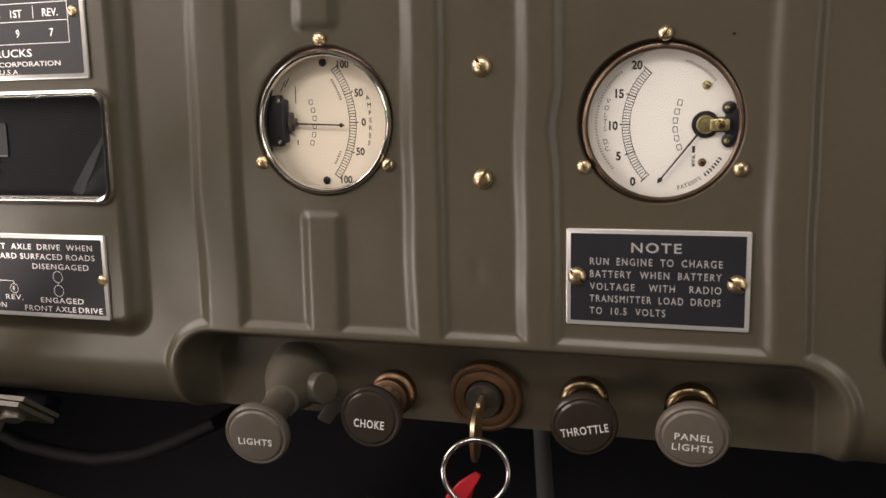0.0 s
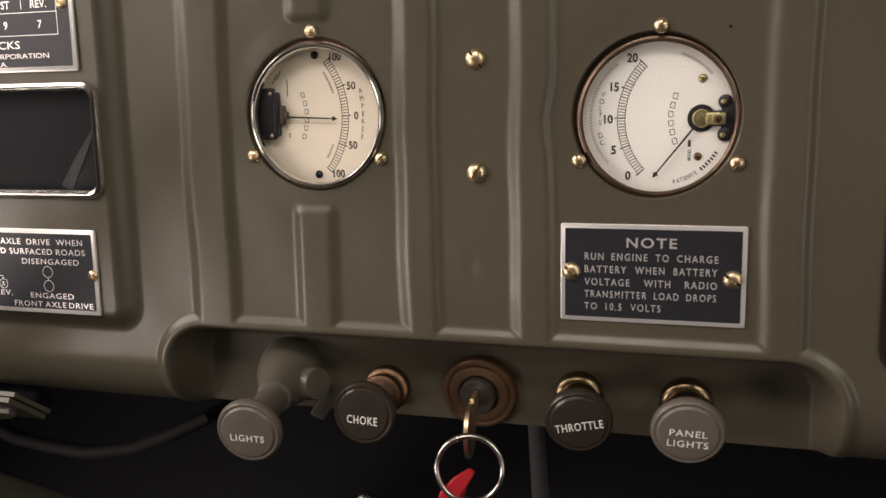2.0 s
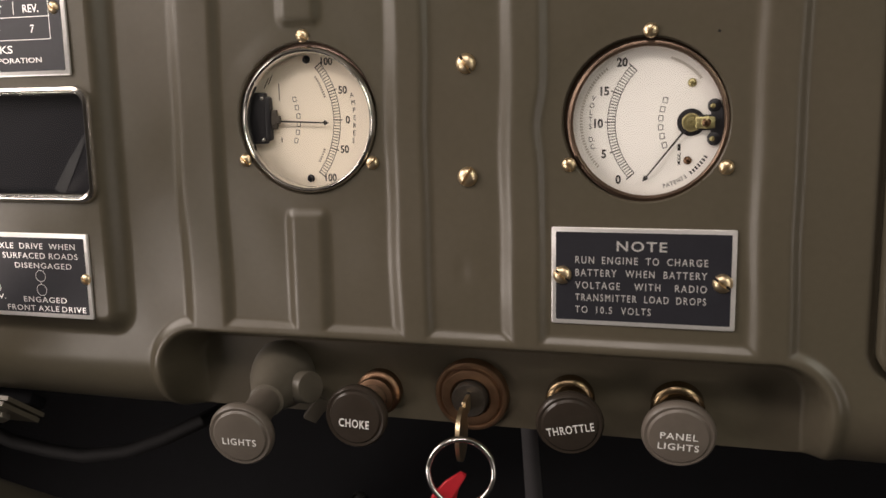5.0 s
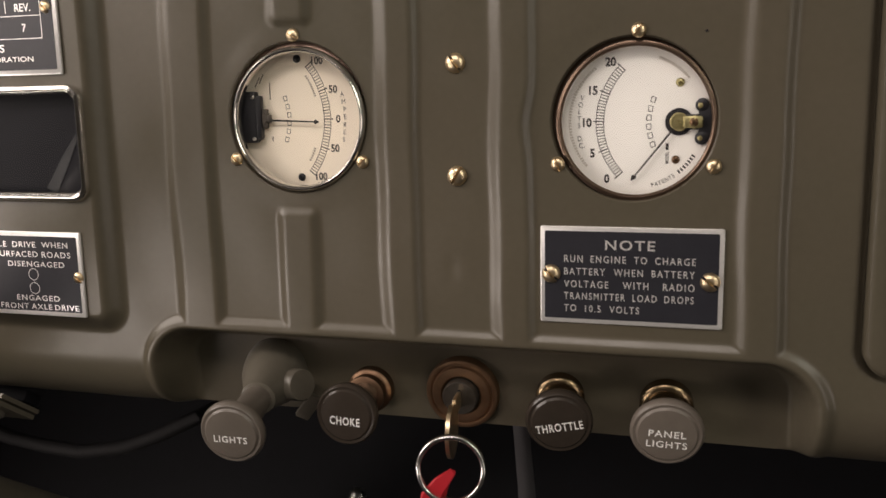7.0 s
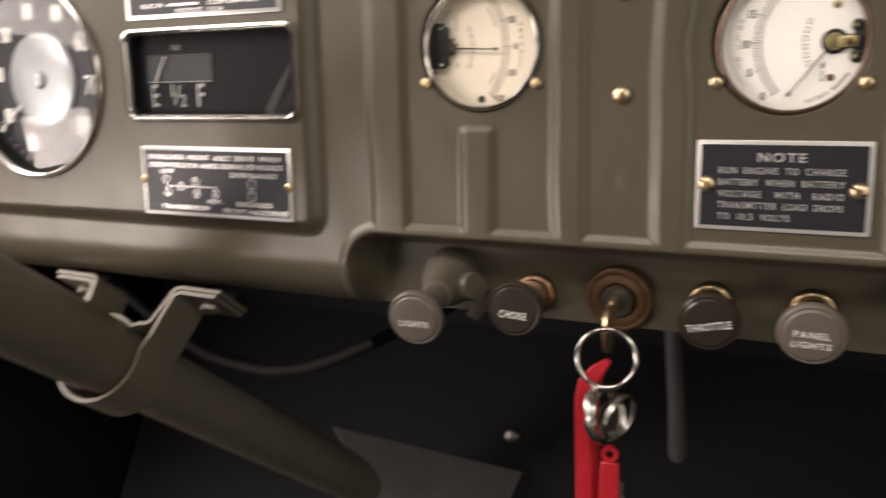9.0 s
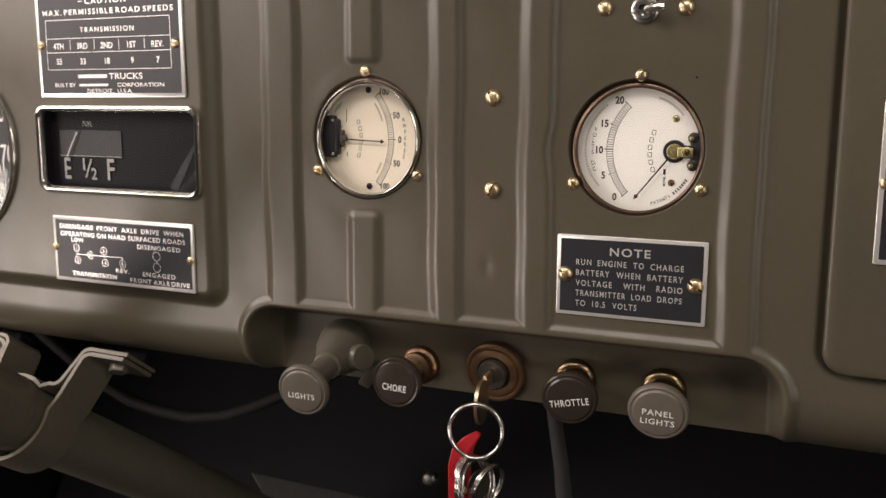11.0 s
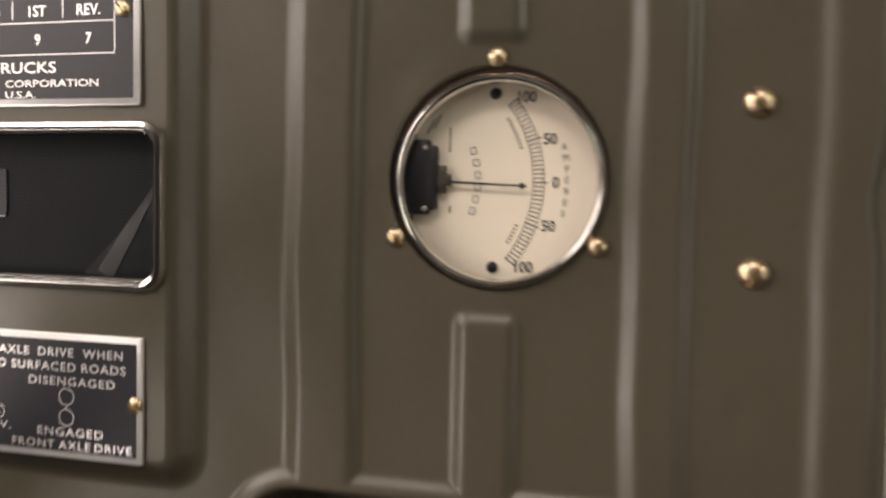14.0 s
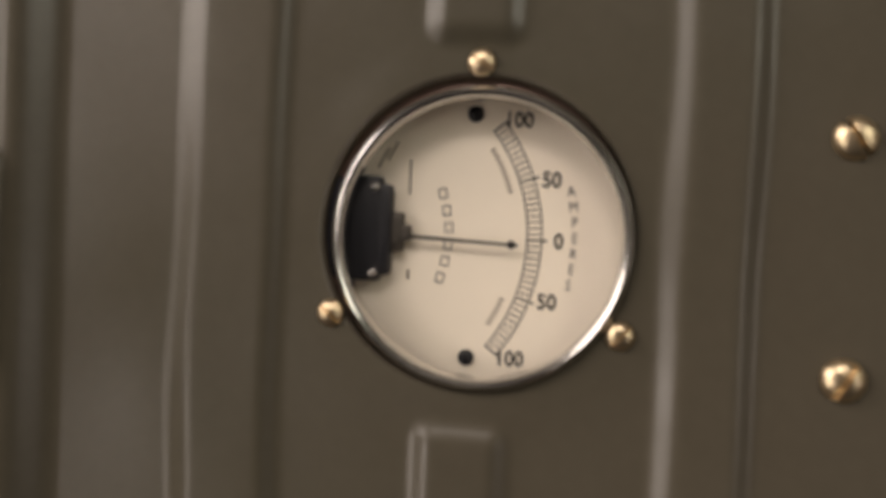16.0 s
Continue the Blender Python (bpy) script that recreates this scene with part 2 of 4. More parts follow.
def word(bm, text, u, v, h, width=None, lift=0.0, bold=0.012, align="c", rot=0.0, thick=0.85, space=1.0):
    """Writing with capitals h high, its middle (or left end) at u and its foot at v."""
    vs, fs = glyph(text, bold, space)
    x0, x1 = min(p.x for p in vs), max(p.x for p in vs)
    sy = h / CAP
    sx = width / (x1 - x0) if width else sy * thick
    shift = {"c": -(x0 + x1) / 2, "l": -x0, "r": -x1}[align]
    c, s = math.cos(radians(rot)), math.sin(radians(rot))
    new_verts = []
    for p in vs:
        a, b = (p.x + shift) * sx, p.y * sy - h / 2
        new_verts.append(bm.verts.new((u + a * c - b * s, v + h / 2 + a * s + b * c, lift)))
    for f in fs:
        bm.faces.new([new_verts[i] for i in f])
    return (x1 - x0) * sx


def bar(bm, u, v, w, h, lift=0.0, rot=0.0):
    c, s = math.cos(radians(rot)), math.sin(radians(rot))
    bm.faces.new([bm.verts.new((u + a * c - b * s, v + a * s + b * c, lift)) for a, b in ((-w / 2, -h / 2), (w / 2, -h / 2), (w / 2, h / 2), (-w / 2, h / 2))])


def plain_mark(bm, u, v, w, h, lift, rot=0.0, line=0.00028):
    """A small open box that stands for a letter of a maker's name."""
    c, s = math.cos(radians(rot)), math.sin(radians(rot))
    for a, b, bw, bh in ((0, h / 2, w, line), (0, -h / 2, w, line), (-w / 2, 0, line, h), (w / 2, 0, line, h)):
        bar(bm, u + a * c - b * s, v + a * s + b * c, bw, bh, lift, rot)


def ring_flat(bm, u, v, r0, r1, lift, a0=0.0, a1=360.0, n=28):
    closed = a1 - a0 >= 359.9
    rows = []
    for i in range(n + (0 if closed else 1)):
        a = radians(a0 + (a1 - a0) * i / n)
        rows.append([bm.verts.new((u + r * math.cos(a), v + r * math.sin(a), lift)) for r in (r0, r1)])
    for i in range(n):
        a, b = rows[i], rows[(i + 1) % len(rows)]
        bm.faces.new((a[0], a[1], b[1], b[0]))


def strip(points, wide, thick, bm=None, twist=0.0):
    """A flat strap along points, wide across x (turned by twist degrees)."""
    bm = bm or bmesh.new()
    rows = []
    pts = [Vector(p) for p in points]
    for i, p in enumerate(pts):
        d = (pts[min(i + 1, len(pts) - 1)] - pts[max(i - 1, 0)]).normalized()
        s = Matrix.Rotation(radians(twist), 3, "Z") @ Vector((1, 0, 0))
        s = (s - d * s.dot(d)).normalized()
        n = d.cross(s)
        w = wide[i] if isinstance(wide, (list, tuple)) else wide
        rows.append([bm.verts.new(p + s * a * w / 2 + n * b * thick / 2) for a, b in ((-1, -1), (1, -1), (1, 1), (-1, 1))])
    for a, b in zip(rows, rows[1:]):
        for k in range(4):
            j = (k + 1) % 4
            bm.faces.new((a[k], a[j], b[j], b[k]))
    bm.faces.new(rows[0][::-1])
    bm.faces.new(rows[-1])
    bmesh.ops.recalc_face_normals(bm, faces=bm.faces)
    bmesh.ops.bevel(bm, geom=[e for e in bm.edges], offset=thick * 0.22, segments=1, affect="EDGES")
    return bm


# ---------------------------------------------------------------- fasteners
def screw_mesh(r, tall=0.62):
    """A round slotted head: domed, with a straight slot cut through it."""
    bm = bmesh.new()
    w, deep = 0.16 * r, 0.5 * r
    cols = [-r, -0.92 * r, -0.8 * r, -0.62 * r, -0.4 * r, -0.22 * r, -w]
    cols = [(c, 0) for c in cols] + [(-w * 0.98, deep), (w * 0.98, deep)] + [(-c, 0) for c in cols[::-1]]
    rows = 14
    grid = []
    for u, d in cols:
        half = math.sqrt(max(r * r - u * u, 1e-12))
        line = []
        for k in range(rows + 1):
            v = -half * math.cos(math.pi * k / rows)
            q = min(1.0, (u * u + v * v) / (r * r))
            h = tall * r * math.sqrt(max(0.0, 1 - q ** 1.25))
            line.append(bm.verts.new((u, v, max(0.0, h - d) if d else h)))
        grid.append(line)
    for a, b in zip(grid, grid[1:]):
        for k in range(rows):
            bm.faces.new((a[k], b[k], b[k + 1], a[k + 1]))
    bmesh.ops.remove_doubles(bm, verts=bm.verts, dist=1e-7)
    bmesh.ops.recalc_face_normals(bm, faces=bm.faces)
    bm.normal_update()
    if sum(f.normal.z for f in bm.faces) < 0:
        bmesh.ops.reverse_faces(bm, faces=bm.faces[:])
    return bm


SCREWS = {}


def screw_data(r_mm, material):
    key = (r_mm, material.name)
    if key not in SCREWS:
        SCREWS[key] = to_mesh("screw", screw_mesh(r_mm * MM), material)
    return SCREWS[key]


def add_screw(parent, u, v, r_mm, turn, out=0.0, material=None, name="screw"):
    ob = new(name, screw_data(r_mm, material or BRASS))
    ob.parent = parent
    ob.matrix_local = pose(u, v, out, 0, 0, turn)
    return ob


# ---------------------------------------------------------------- the dashboard skin
RIBS = [(-0.2150, -0.1925), (-0.1125, -0.0955), (-0.0635, -0.0465), (0.0335, 0.0505)]
REC = (-0.2285, 0.0635, 0.8915)      # the recess of the controls: left, right, top
PLATEAU = (-0.90, -0.2445, 0.8900)
AMM, VOLT = (-0.1490, 0.9900), (-0.0060, 0.9876)
HOLE_A, HOLE_V = (AMM[0] - 0.0012, AMM[1] + 0.0009), (VOLT[0] - 0.0008, VOLT[1] + 0.0007)
SPEEDO = (-0.4635, 0.9795)
FUEL = (-0.3170, 0.9805)
TEMP = (-0.6320, 0.9805)


def sstep(a, b, x):
    t = np.clip((x - a) / (b - a), 0, 1)
    return t * t * (3 - 2 * t)


def round_box(x, z, x0, x1, z0, z1, r):
    """Signed distance to a rounded rectangle, negative inside."""
    cx, cz, hx, hz = (x0 + x1) / 2, (z0 + z1) / 2, (x1 - x0) / 2 - r, (z1 - z0) / 2 - r
    qx, qz = np.abs(x - cx) - hx, np.abs(z - cz) - hz
    return np.hypot(np.maximum(qx, 0), np.maximum(qz, 0)) + np.minimum(np.maximum(qx, qz), 0) - r


def skin_height(x, z):
    """How far the pressed sheet stands out towards the driver."""
    wob = 0.0005 * np.sin(41 * z + 3) + 0.0003 * np.sin(97 * z + 31 * x)
    h = np.zeros_like(x)
    for n, (a, b) in enumerate(RIBS):
        bend = -0.0022 * np.exp(-((z - 0.987) / 0.011) ** 2) if n == 2 else 0.0
        a2, b2 = a + wob, b + wob * 0.7 + bend
        rise = sstep(-0.0018, 0.0054, x - a2)
        h = np.maximum(h, 0.0022 * rise * (1 - sstep(-0.0026, 0.0026, x - b2)))
    for z0, z1 in ((0.86, 0.9505), (1.0305, 1.3)):          # the bead above and below the ammeter
        d = round_box(x, z, -0.1605, -0.1425, z0, z1, 0.003)
        h = np.maximum(h, 0.0020 * (1 - sstep(-0.0032, 0.0022, d)))
    rec = round_box(x, z, REC[0], REC[1], 0.70, REC[2], 0.018)
    lip = 1 - sstep(0.0042, 0.0094, rec)
    h = np.maximum(h, 0.0022 * lip)
    plat = round_box(x, z, PLATEAU[0], PLATEAU[1], PLATEAU[2], 1.5, 0.012)
    h = h + 0.0065 * (1 - sstep(-0.0092, 0.0018, plat))
    gap = round_box(x, z, 0.080, 0.390, 0.891, 1.120, 0.010)          # the gap round the glove box door
    h = h - 0.0035 * (1 - sstep(0.0008, 0.0030, gap))
    # rolled lower edge
    roll_r = 0.030
    below = np.clip(0.8775 - z, 0, roll_r)
    h = h - (roll_r - np.sqrt(np.maximum(roll_r ** 2 - below ** 2, 0)))
    # the set-back control panel
    deep = 1 - sstep(-0.0062, 0.0030, rec)
    back = -0.024 - 0.10 * (0.885 - z)
    h = h * (1 - deep) + back * deep
    # hand-beaten unevenness
    h = h - 0.0004 * np.exp(-(((x + 0.081) / 0.0032) ** 2 + ((z - 0.9265) / 0.0048) ** 2))      # a shallow dimple
    calm = np.ones_like(x)
    for c in (AMM, VOLT):
        calm *= sstep(0.034, 0.044, np.hypot(x - c[0], z - c[1]))
    h = h + calm * (0.00025 * np.sin(23 * x + 9 * z) + 0.0002 * np.sin(61 * z - 17 * x + 1) + 0.00012 * np.sin(140 * x + 60 * z))
    return h


def build_dashboard():
    xs = np.concatenate([np.arange(-0.90, -0.40, 0.0030), np.arange(-0.40, 0.115, 0.00105), np.arange(0.115, 0.601, 0.006)])
    zs = np.concatenate([np.arange(0.8478, 0.9050, 0.00085), np.arange(0.9050, 1.062, 0.00125), np.arange(1.062, 1.172, 0.004)])
    X, Z = np.meshgrid(xs, zs)
    for c, r in ((HOLE_A, 0.0331), (HOLE_V, 0.0325)):          # round the edges of the instrument holes
        d = np.hypot(X - c[0], Z - c[1])
        near = np.abs(d - r) < 0.00075
        X, Z = np.where(near, c[0] + (X - c[0]) * r / d, X), np.where(near, c[1] + (Z - c[1]) * r / d, Z)
    H = skin_height(X, Z)
    nx, nz = len(xs), len(zs)
    co = np.stack([X, P - H, Z], -1).reshape(-1, 3)
    # the lower edge turns back under, the upper edge turns forward as the cowl top
    low = co[:nx].copy()
    low[:, 1] = np.maximum(low[:, 1] + 0.004, P + 0.036)
    low[:, 2] -= 0.0012
    low2 = low.copy()
    low2[:, 1] = P + 0.052
    top = co[-nx:].copy()
    top[:, 1] += 0.012
    top[:, 2] += 0.006
    top2 = top.copy()
    top2[:, 1] = 0.90
    top2[:, 2] = 1.21
    n0 = nx * nz
    co = np.concatenate([co, low, low2, top, top2])
    faces = []
    cx, cz = (xs[:-1] + xs[1:]) / 2, (zs[:-1] + zs[1:]) / 2
    CX, CZ = np.meshgrid(cx, cz)
    hole = (np.hypot(CX - HOLE_A[0], CZ - HOLE_A[1]) < 0.0331) | (np.hypot(CX - HOLE_V[0], CZ - HOLE_V[1]) < 0.0325)
    hole |= np.hypot(CX - SPEEDO[0], CZ - SPEEDO[1]) < 0.0620
    for c in (FUEL, TEMP):
        hole |= round_box(CX, CZ, c[0] - 0.0600, c[0] + 0.0600, c[1] - 0.0235, c[1] + 0.0235, 0.006) < 0
    kinds = np.where(round_box(CX, CZ, REC[0], REC[1], 0.70, REC[2], 0.018) < -0.0095, 2, np.where(round_box(CX, CZ, *PLATEAU[:2], PLATEAU[2], 1.5, 0.012) < -0.0095, 1, 0))
    groups = ([], [], [])
    for j in range(nz - 1):
        a = j * nx
        for i in range(nx - 1):
            if not hole[j, i]:
                groups[kinds[j, i]].append((a + i, a + i + 1, a + i + 1 + nx, a + i + nx))
    for first, second in (((n0 + nx), n0), (n0, 0), (n0 - nx, n0 + 2 * nx), (n0 + 2 * nx, n0 + 3 * nx)):
        faces += [(first + i, first + i + 1, second + i + 1, second + i) for i in range(nx - 1)]
    dash = thing("dashboard", Matrix.Identity(4), "olive drab pressed steel truck dashboard with vertical ribs", "dashboard")
    for name, some, label in (("pressed_skin", groups[0] + faces, "ribbed olive steel skin"), ("cluster_panel", groups[1], "raised instrument cluster panel"), ("control_panel", groups[2], "set-back control panel")):
        used = np.unique(np.array(some))
        at = np.zeros(len(co), int)
        at[used] = np.arange(len(used))
        me = bpy.data.meshes.new(name)
        me.from_pydata(co[used].tolist(), [], at[np.array(some)].tolist())
        me.materials.append(OLIVE)
        me.polygons.foreach_set("use_smooth", [True] * len(me.polygons))
        ob = new(name, me)
        ob.parent = dash
        tagged(ob, label)
    return dash


dashboard = build_dashboard()


# ---------------------------------------------------------------- instruments
def needle_bm(u0, v0, u1, v1, w, wide=0.00035, head=0.0026):
    bm = bmesh.new()
    d = Vector((u1 - u0, v1 - v0, 0)).normalized()
    s = Vector((-d.y, d.x, 0))
    a, b = Vector((u0, v0, w)), Vector((u1, v1, w))
    hb = b - d * head
    pts = [a + s * wide, a - s * wide, hb - s * wide * 0.7, hb - s * wide * 2.6 + d * head * 0.25, b, hb + s * wide * 2.6 + d * head * 0.25, hb + s * wide * 0.7]
    low = [bm.verts.new(p) for p in pts]
    high = [bm.verts.new(p + Vector((0, 0, 0.00035))) for p in pts]
    bm.faces.new(high[::-1])
    bm.faces.new(low)
    for i in range(len(low)):
        j = (i + 1) % len(low)
        bm.faces.new((low[i], low[j], high[j], high[i]))
    bmesh.ops.recalc_face_normals(bm, faces=bm.faces)
    return bm


def scale_marks(pivot, r0, r1, a0, a1, count, major, lift, line=0.00013):
    bm = bmesh.new()
    for r in (r0, r1):
        ring_flat(bm, pivot[0], pivot[1], r - line, r + line, lift, a0, a1, 48)
    for i in range(count + 1):
        a = a0 + (a1 - a0) * i / count
        big = i % major == 0
        ra, rb = (r0 - 0.0002, r1 + 0.0011) if big else (r0, r1)
        c, s = math.cos(radians(a)), math.sin(radians(a))
        bar(bm, pivot[0] + (ra + rb) / 2 * c, pivot[1] + (ra + rb) / 2 * s, rb - ra, 0.00046 if big else 0.00030, lift, a)
    return bm


def glass_pane(name, bm, parent):
    bm.normal_update()
    if sum(f.normal.z * f.calc_area() for f in bm.faces) < 0:
        bmesh.ops.reverse_faces(bm, faces=bm.faces[:])
    ob = part(name, bm, GLASS, parent, "clear glass")
    ob.visible_shadow = False
    return ob


def build_ammeter():
    g = thing("ammeter", facing(*AMM), "round ammeter with cream dial and polished chrome rim", "gauge", "dashboard gauges")
    part("flange", revolve(mms((33.8, -0.30), (33.2, -0.02), (32.8, -0.25), (32.5, -0.8), (32.4, -1.6), (32.3, -5.0)), 96, m=Matrix.Translation((-0.0012, 0.0009, 0))), OLIVE, g, "olive turned-in hole edge")
    part("gasket", revolve(mms((34.5, -4.2), (30.4, -4.0)), 96), BLACK, g, "black gasket")
    part("rim", revolve(mms((31.0, -4.2), (31.2, 0.0), (31.1, 1.1), (30.5, 2.2), (29.8, 2.6), (29.2, 2.2), (28.8, 1.5), (28.5, 0.4), (28.5, -1.2)), 96), CHROME, g, "polished chrome rim")
    part("case_wall", revolve(mms((28.6, -1.0), (29.0, -1.6), (35.5, -3.5), (36.0, -8.4)), 72), node_material("ammeter_case", 0.3, 0.7, (0.20, 0.14, 0.11), 0.15, 200), g, "dark brown inner wall")
    dial = part("dial", revolve(mms((36.0, -8.0), (20, -8.0), (0, -8.0)), 64), CREAM, g, "cream enamel dial")
    k, piv = -7.93 * MM, (-0.0275, 0.0)
    part("scale", scale_marks(piv, 0.0366, 0.0397, -38.2, 38.2, 40, 10, k), INK, dial)
    bm = bmesh.new()
    for txt, a in (("0", 0), ("50", 17.2), ("50", -17.2), ("100", 36.3), ("100", -36.3)):
        r = 0.0432 if len(txt) < 3 else 0.0425
        word(bm, txt, piv[0] + r * math.cos(radians(a)), piv[1] + r * math.sin(radians(a)) - 0.0015, 0.0031, None, k, 0.026, thick=0.9)
    for i, ch in enumerate("AMPERES"):
        a = 12.6 - 4.05 * i
        word(bm, ch, -0.0275 + 0.0465 * math.cos(radians(a)), 0.0465 * math.sin(radians(a)) - 0.0006, 0.0021, None, k, 0.0, rot=a * 0.7)
    part("numerals", bm, INK, dial)
    bm = bmesh.new()
    for i in range(6):                                    # maker's name as plain marks
        plain_mark(bm, -0.0092 + 0.0016 * math.sin(0.63 * i), 0.0092 - 0.0036 * i, 0.0016, 0.0020, k, 14 - 6 * i)
    part("maker_marks", bm, INK, dial)
    bm = bmesh.new()
    for i in range(10):
        a = 33 - 1.75 * i
        bar(bm, piv[0] + 0.0342 * math.cos(radians(a)), piv[1] + 0.0342 * math.sin(radians(a)), 0.0010, 0.0006, k, a)
    for i in range(6):
        a = -22 - 1.9 * i
        bar(bm, piv[0] + 0.0342 * math.cos(radians(a)), piv[1] + 0.0342 * math.sin(radians(a)), 0.0010, 0.0006, k, a)
    bar(bm, -0.0165, 0.0125, 0.0005, 0.0075, k)
    bar(bm, -0.0225, 0.0165, 0.0005, 0.0050, k, -28)
    bar(bm, -0.0205, 0.0180, 0.0005, 0.0045, k, -28)
    bar(bm, -0.0162, -0.0085, 0.0006, 0.0022, k)
    part("small_print", bm, INK_FAINT, dial, "fine print on the dial")
    # the movement behind the glass
    bm = box((0.014, 0.0225, 0.004), (-0.0288, 0.0012, -0.0058), 0.0010)
    box((0.004, 0.0195, 0.0036), (-0.0215, 0.0010, -0.0060), 0.0012, bm)
    part("movement", bm, BLACK, g, "black movement block")
    bm = revolve(mms((0, -5.0), (2.7, -5.2), (3.0, -6.2), (2.4, -7.8)), 20, m=Matrix.Translation((-0.0198, 0.0005, 0)))
    box((0.0042, 0.0085, 0.0016), (-0.0190, 0.0006, -0.0062), 0.0006, bm)
    box((0.0022, 0.0036, 0.0016), (-0.0164, 0.0005, -0.0060), 0.0006, bm)
    part("pivot_bracket", bm, LOCK_BARREL, g, "tarnished pivot bracket")
    for v in (-0.0082, 0.0100):
        add_screw(g, -0.0232, v, 1.0, 30, -3.9 * MM, STEEL)
    part("needle", needle_bm(-0.0165, -0.0002, 0.0078, -0.0012, -5.6 * MM, 0.00042), INK, g, "thin black needle")
    for v in (-0.0255, 0.0262):
        add_screw(g, -0.0028, v, 1.75, 20, -7.9 * MM, BLACK)
    glass_pane("glass", revolve(mms((28.6, 0.4), (28.6, 1.1), (0, 1.1)), 48), g)
    for ob in g.children:
        if ob.name.split(".")[0] in ("dial", "movement", "pivot_bracket", "needle", "screw"):
            ob.location.z += 0.0013
    for u, v, turn in ((-0.0010, 0.0358, 60), (-0.0310, -0.0170, 50), (0.0290, -0.0182, -45)):
        add_screw(g, u, v, 2.9, turn, 0.0002)
    return g


def build_voltmeter():
    g = thing("voltmeter", facing(*VOLT), "round voltmeter with white dial and bronze rim", "gauge", "dashboard gauges")
    part("flange", revolve(mms((33.2, -0.30), (32.6, -0.02), (32.2, -0.25), (31.9, -0.8), (31.8, -1.6), (31.7, -5.2)), 96, m=Matrix.Translation((-0.0008, 0.0007, 0))), OLIVE, g, "olive turned-in hole edge")
    part("gasket", revolve(mms((34.0, -3.4), (31.6, -2.8), (30.6, -2.6), (30.4, -5)), 96), BRONZE, g, "dark bronze gasket ring")
    part("rim", revolve(mms((31.5, -4.5), (31.5, -2.2), (31.0, -1.3), (30.5, -1.2), (30.2, -1.0), (29.7, -0.7), (29.2, -1.0), (28.8, -1.8)), 96), BRONZE, g, "tarnished bronze rim")
    part("case_wall", revolve(mms((29.0, -1.5), (28.9, -3.2), (31.5, -4.0), (32.0, -8.4)), 72), node_material("voltmeter_case", 0.35, 0.6, (0.40, 0.30, 0.22), 0.15, 200), g, "bronze inner wall")
    dial = part("dial", revolve(mms((32.0, -8.0), (20, -8.0), (0, -8.0)), 64), WHITE, g, "white enamel dial")
    k, piv = -7.93 * MM, (0.0165, -0.0005)
    part("scale", scale_marks(piv, 0.0292, 0.0322, 136, 222.5, 40, 10, k), INK, dial)
    bm = bmesh.new()
    for txt, a in (("20", 138.3), ("15", 159.2), ("10", 180), ("5", 200.0), ("0", 219.0)):
        r = 0.0357
        word(bm, txt, piv[0] + r * math.cos(radians(a)), piv[1] + r * math.sin(radians(a)) - 0.0016, 0.0032, None, k, 0.034, thick=0.9)
    for i, ch in enumerate("VOLTS"):
        a = 165.5 + 4.1 * i
        word(bm, ch, piv[0] + 0.0390 * math.cos(radians(a)), piv[1] + 0.0390 * math.sin(radians(a)) - 0.0009, 0.0020, None, k, 0.0, rot=a - 180)
    for ch, a in (("D.", 189.5), ("C.", 193.8)):
        word(bm, ch, piv[0] + 0.0390 * math.cos(radians(a)), piv[1] + 0.0390 * math.sin(radians(a)) - 0.0009, 0.0020, None, k, 0.0, rot=a - 180)
    part("numerals", bm, INK, dial)
    bm = bmesh.new()
    for i in range(6):
        plain_mark(bm, 0.0066 - 0.0017 * math.sin(0.63 * i), 0.0082 - 0.0035 * i, 0.0017, 0.0021, k, -14 + 6 * i)
    part("maker_marks", bm, INK, dial)
    bm = bmesh.new()
    word(bm, "MODEL", 0.0122, -0.0152, 0.0012, 0.0046, k, 0.02, rot=90)
    bar(bm, 0.0122, -0.0102, 0.0011, 0.0026, k)
    for i, ch in enumerate("PATENTS"):
        a = 285 + 3.2 * i
        word(bm, ch, 0.0262 * math.cos(radians(a)), 0.0262 * math.sin(radians(a)) - 0.0008, 0.0016, None, k, 0.01, rot=a + 90)
    for i in range(7):
        a = 310 + 3.0 * i
        bar(bm, 0.0262 * math.cos(radians(a)), 0.0262 * math.sin(radians(a)), 0.0015, 0.0007, k, a)
    part("small_print", bm, INK, dial, "fine print on the dial")
    bm = bmesh.new()
    for i in range(38):
        a = 128 + 2.55 * i
        bar(bm, 0.0262 * math.cos(radians(a)), 0.0262 * math.sin(radians(a)), 0.0011, 0.0006, k, a)
    faint = node_material("faint_ink", 0.6, 0, (0.50, 0.46, 0.40), 0.05, 500)
    part("edge_print", bm, faint, dial, "faint lettering round the dial")
    bm = bmesh.new()
    for i in range(16):
        a = 40 + 2.0 * i
        bar(bm, 0.0258 * math.cos(radians(a)), 0.0258 * math.sin(radians(a)), 0.0011, 0.0006, k, a)
    part("edge_print", bm, faint, dial, "faint lettering round the dial")
    # hub and movement
    bm = revolve(mms((5.3, -7.9), (5.3, -7.5), (3.2, -7.4), (0, -7.4)), 36, m=Matrix.Translation((0.0165, -0.0005, 0)))
    for v in (-0.0068, 0.0058):
        join(bm, revolve(mms((2.7, -7.9), (2.7, -6.9), (2.3, -6.6), (0, -6.6)), 20, m=Matrix.Translation((0.0252, v, 0))))
    box((0.0075, 0.0125, 0.0013), (0.0275, -0.0006, -0.0073), 0.0005, bm)
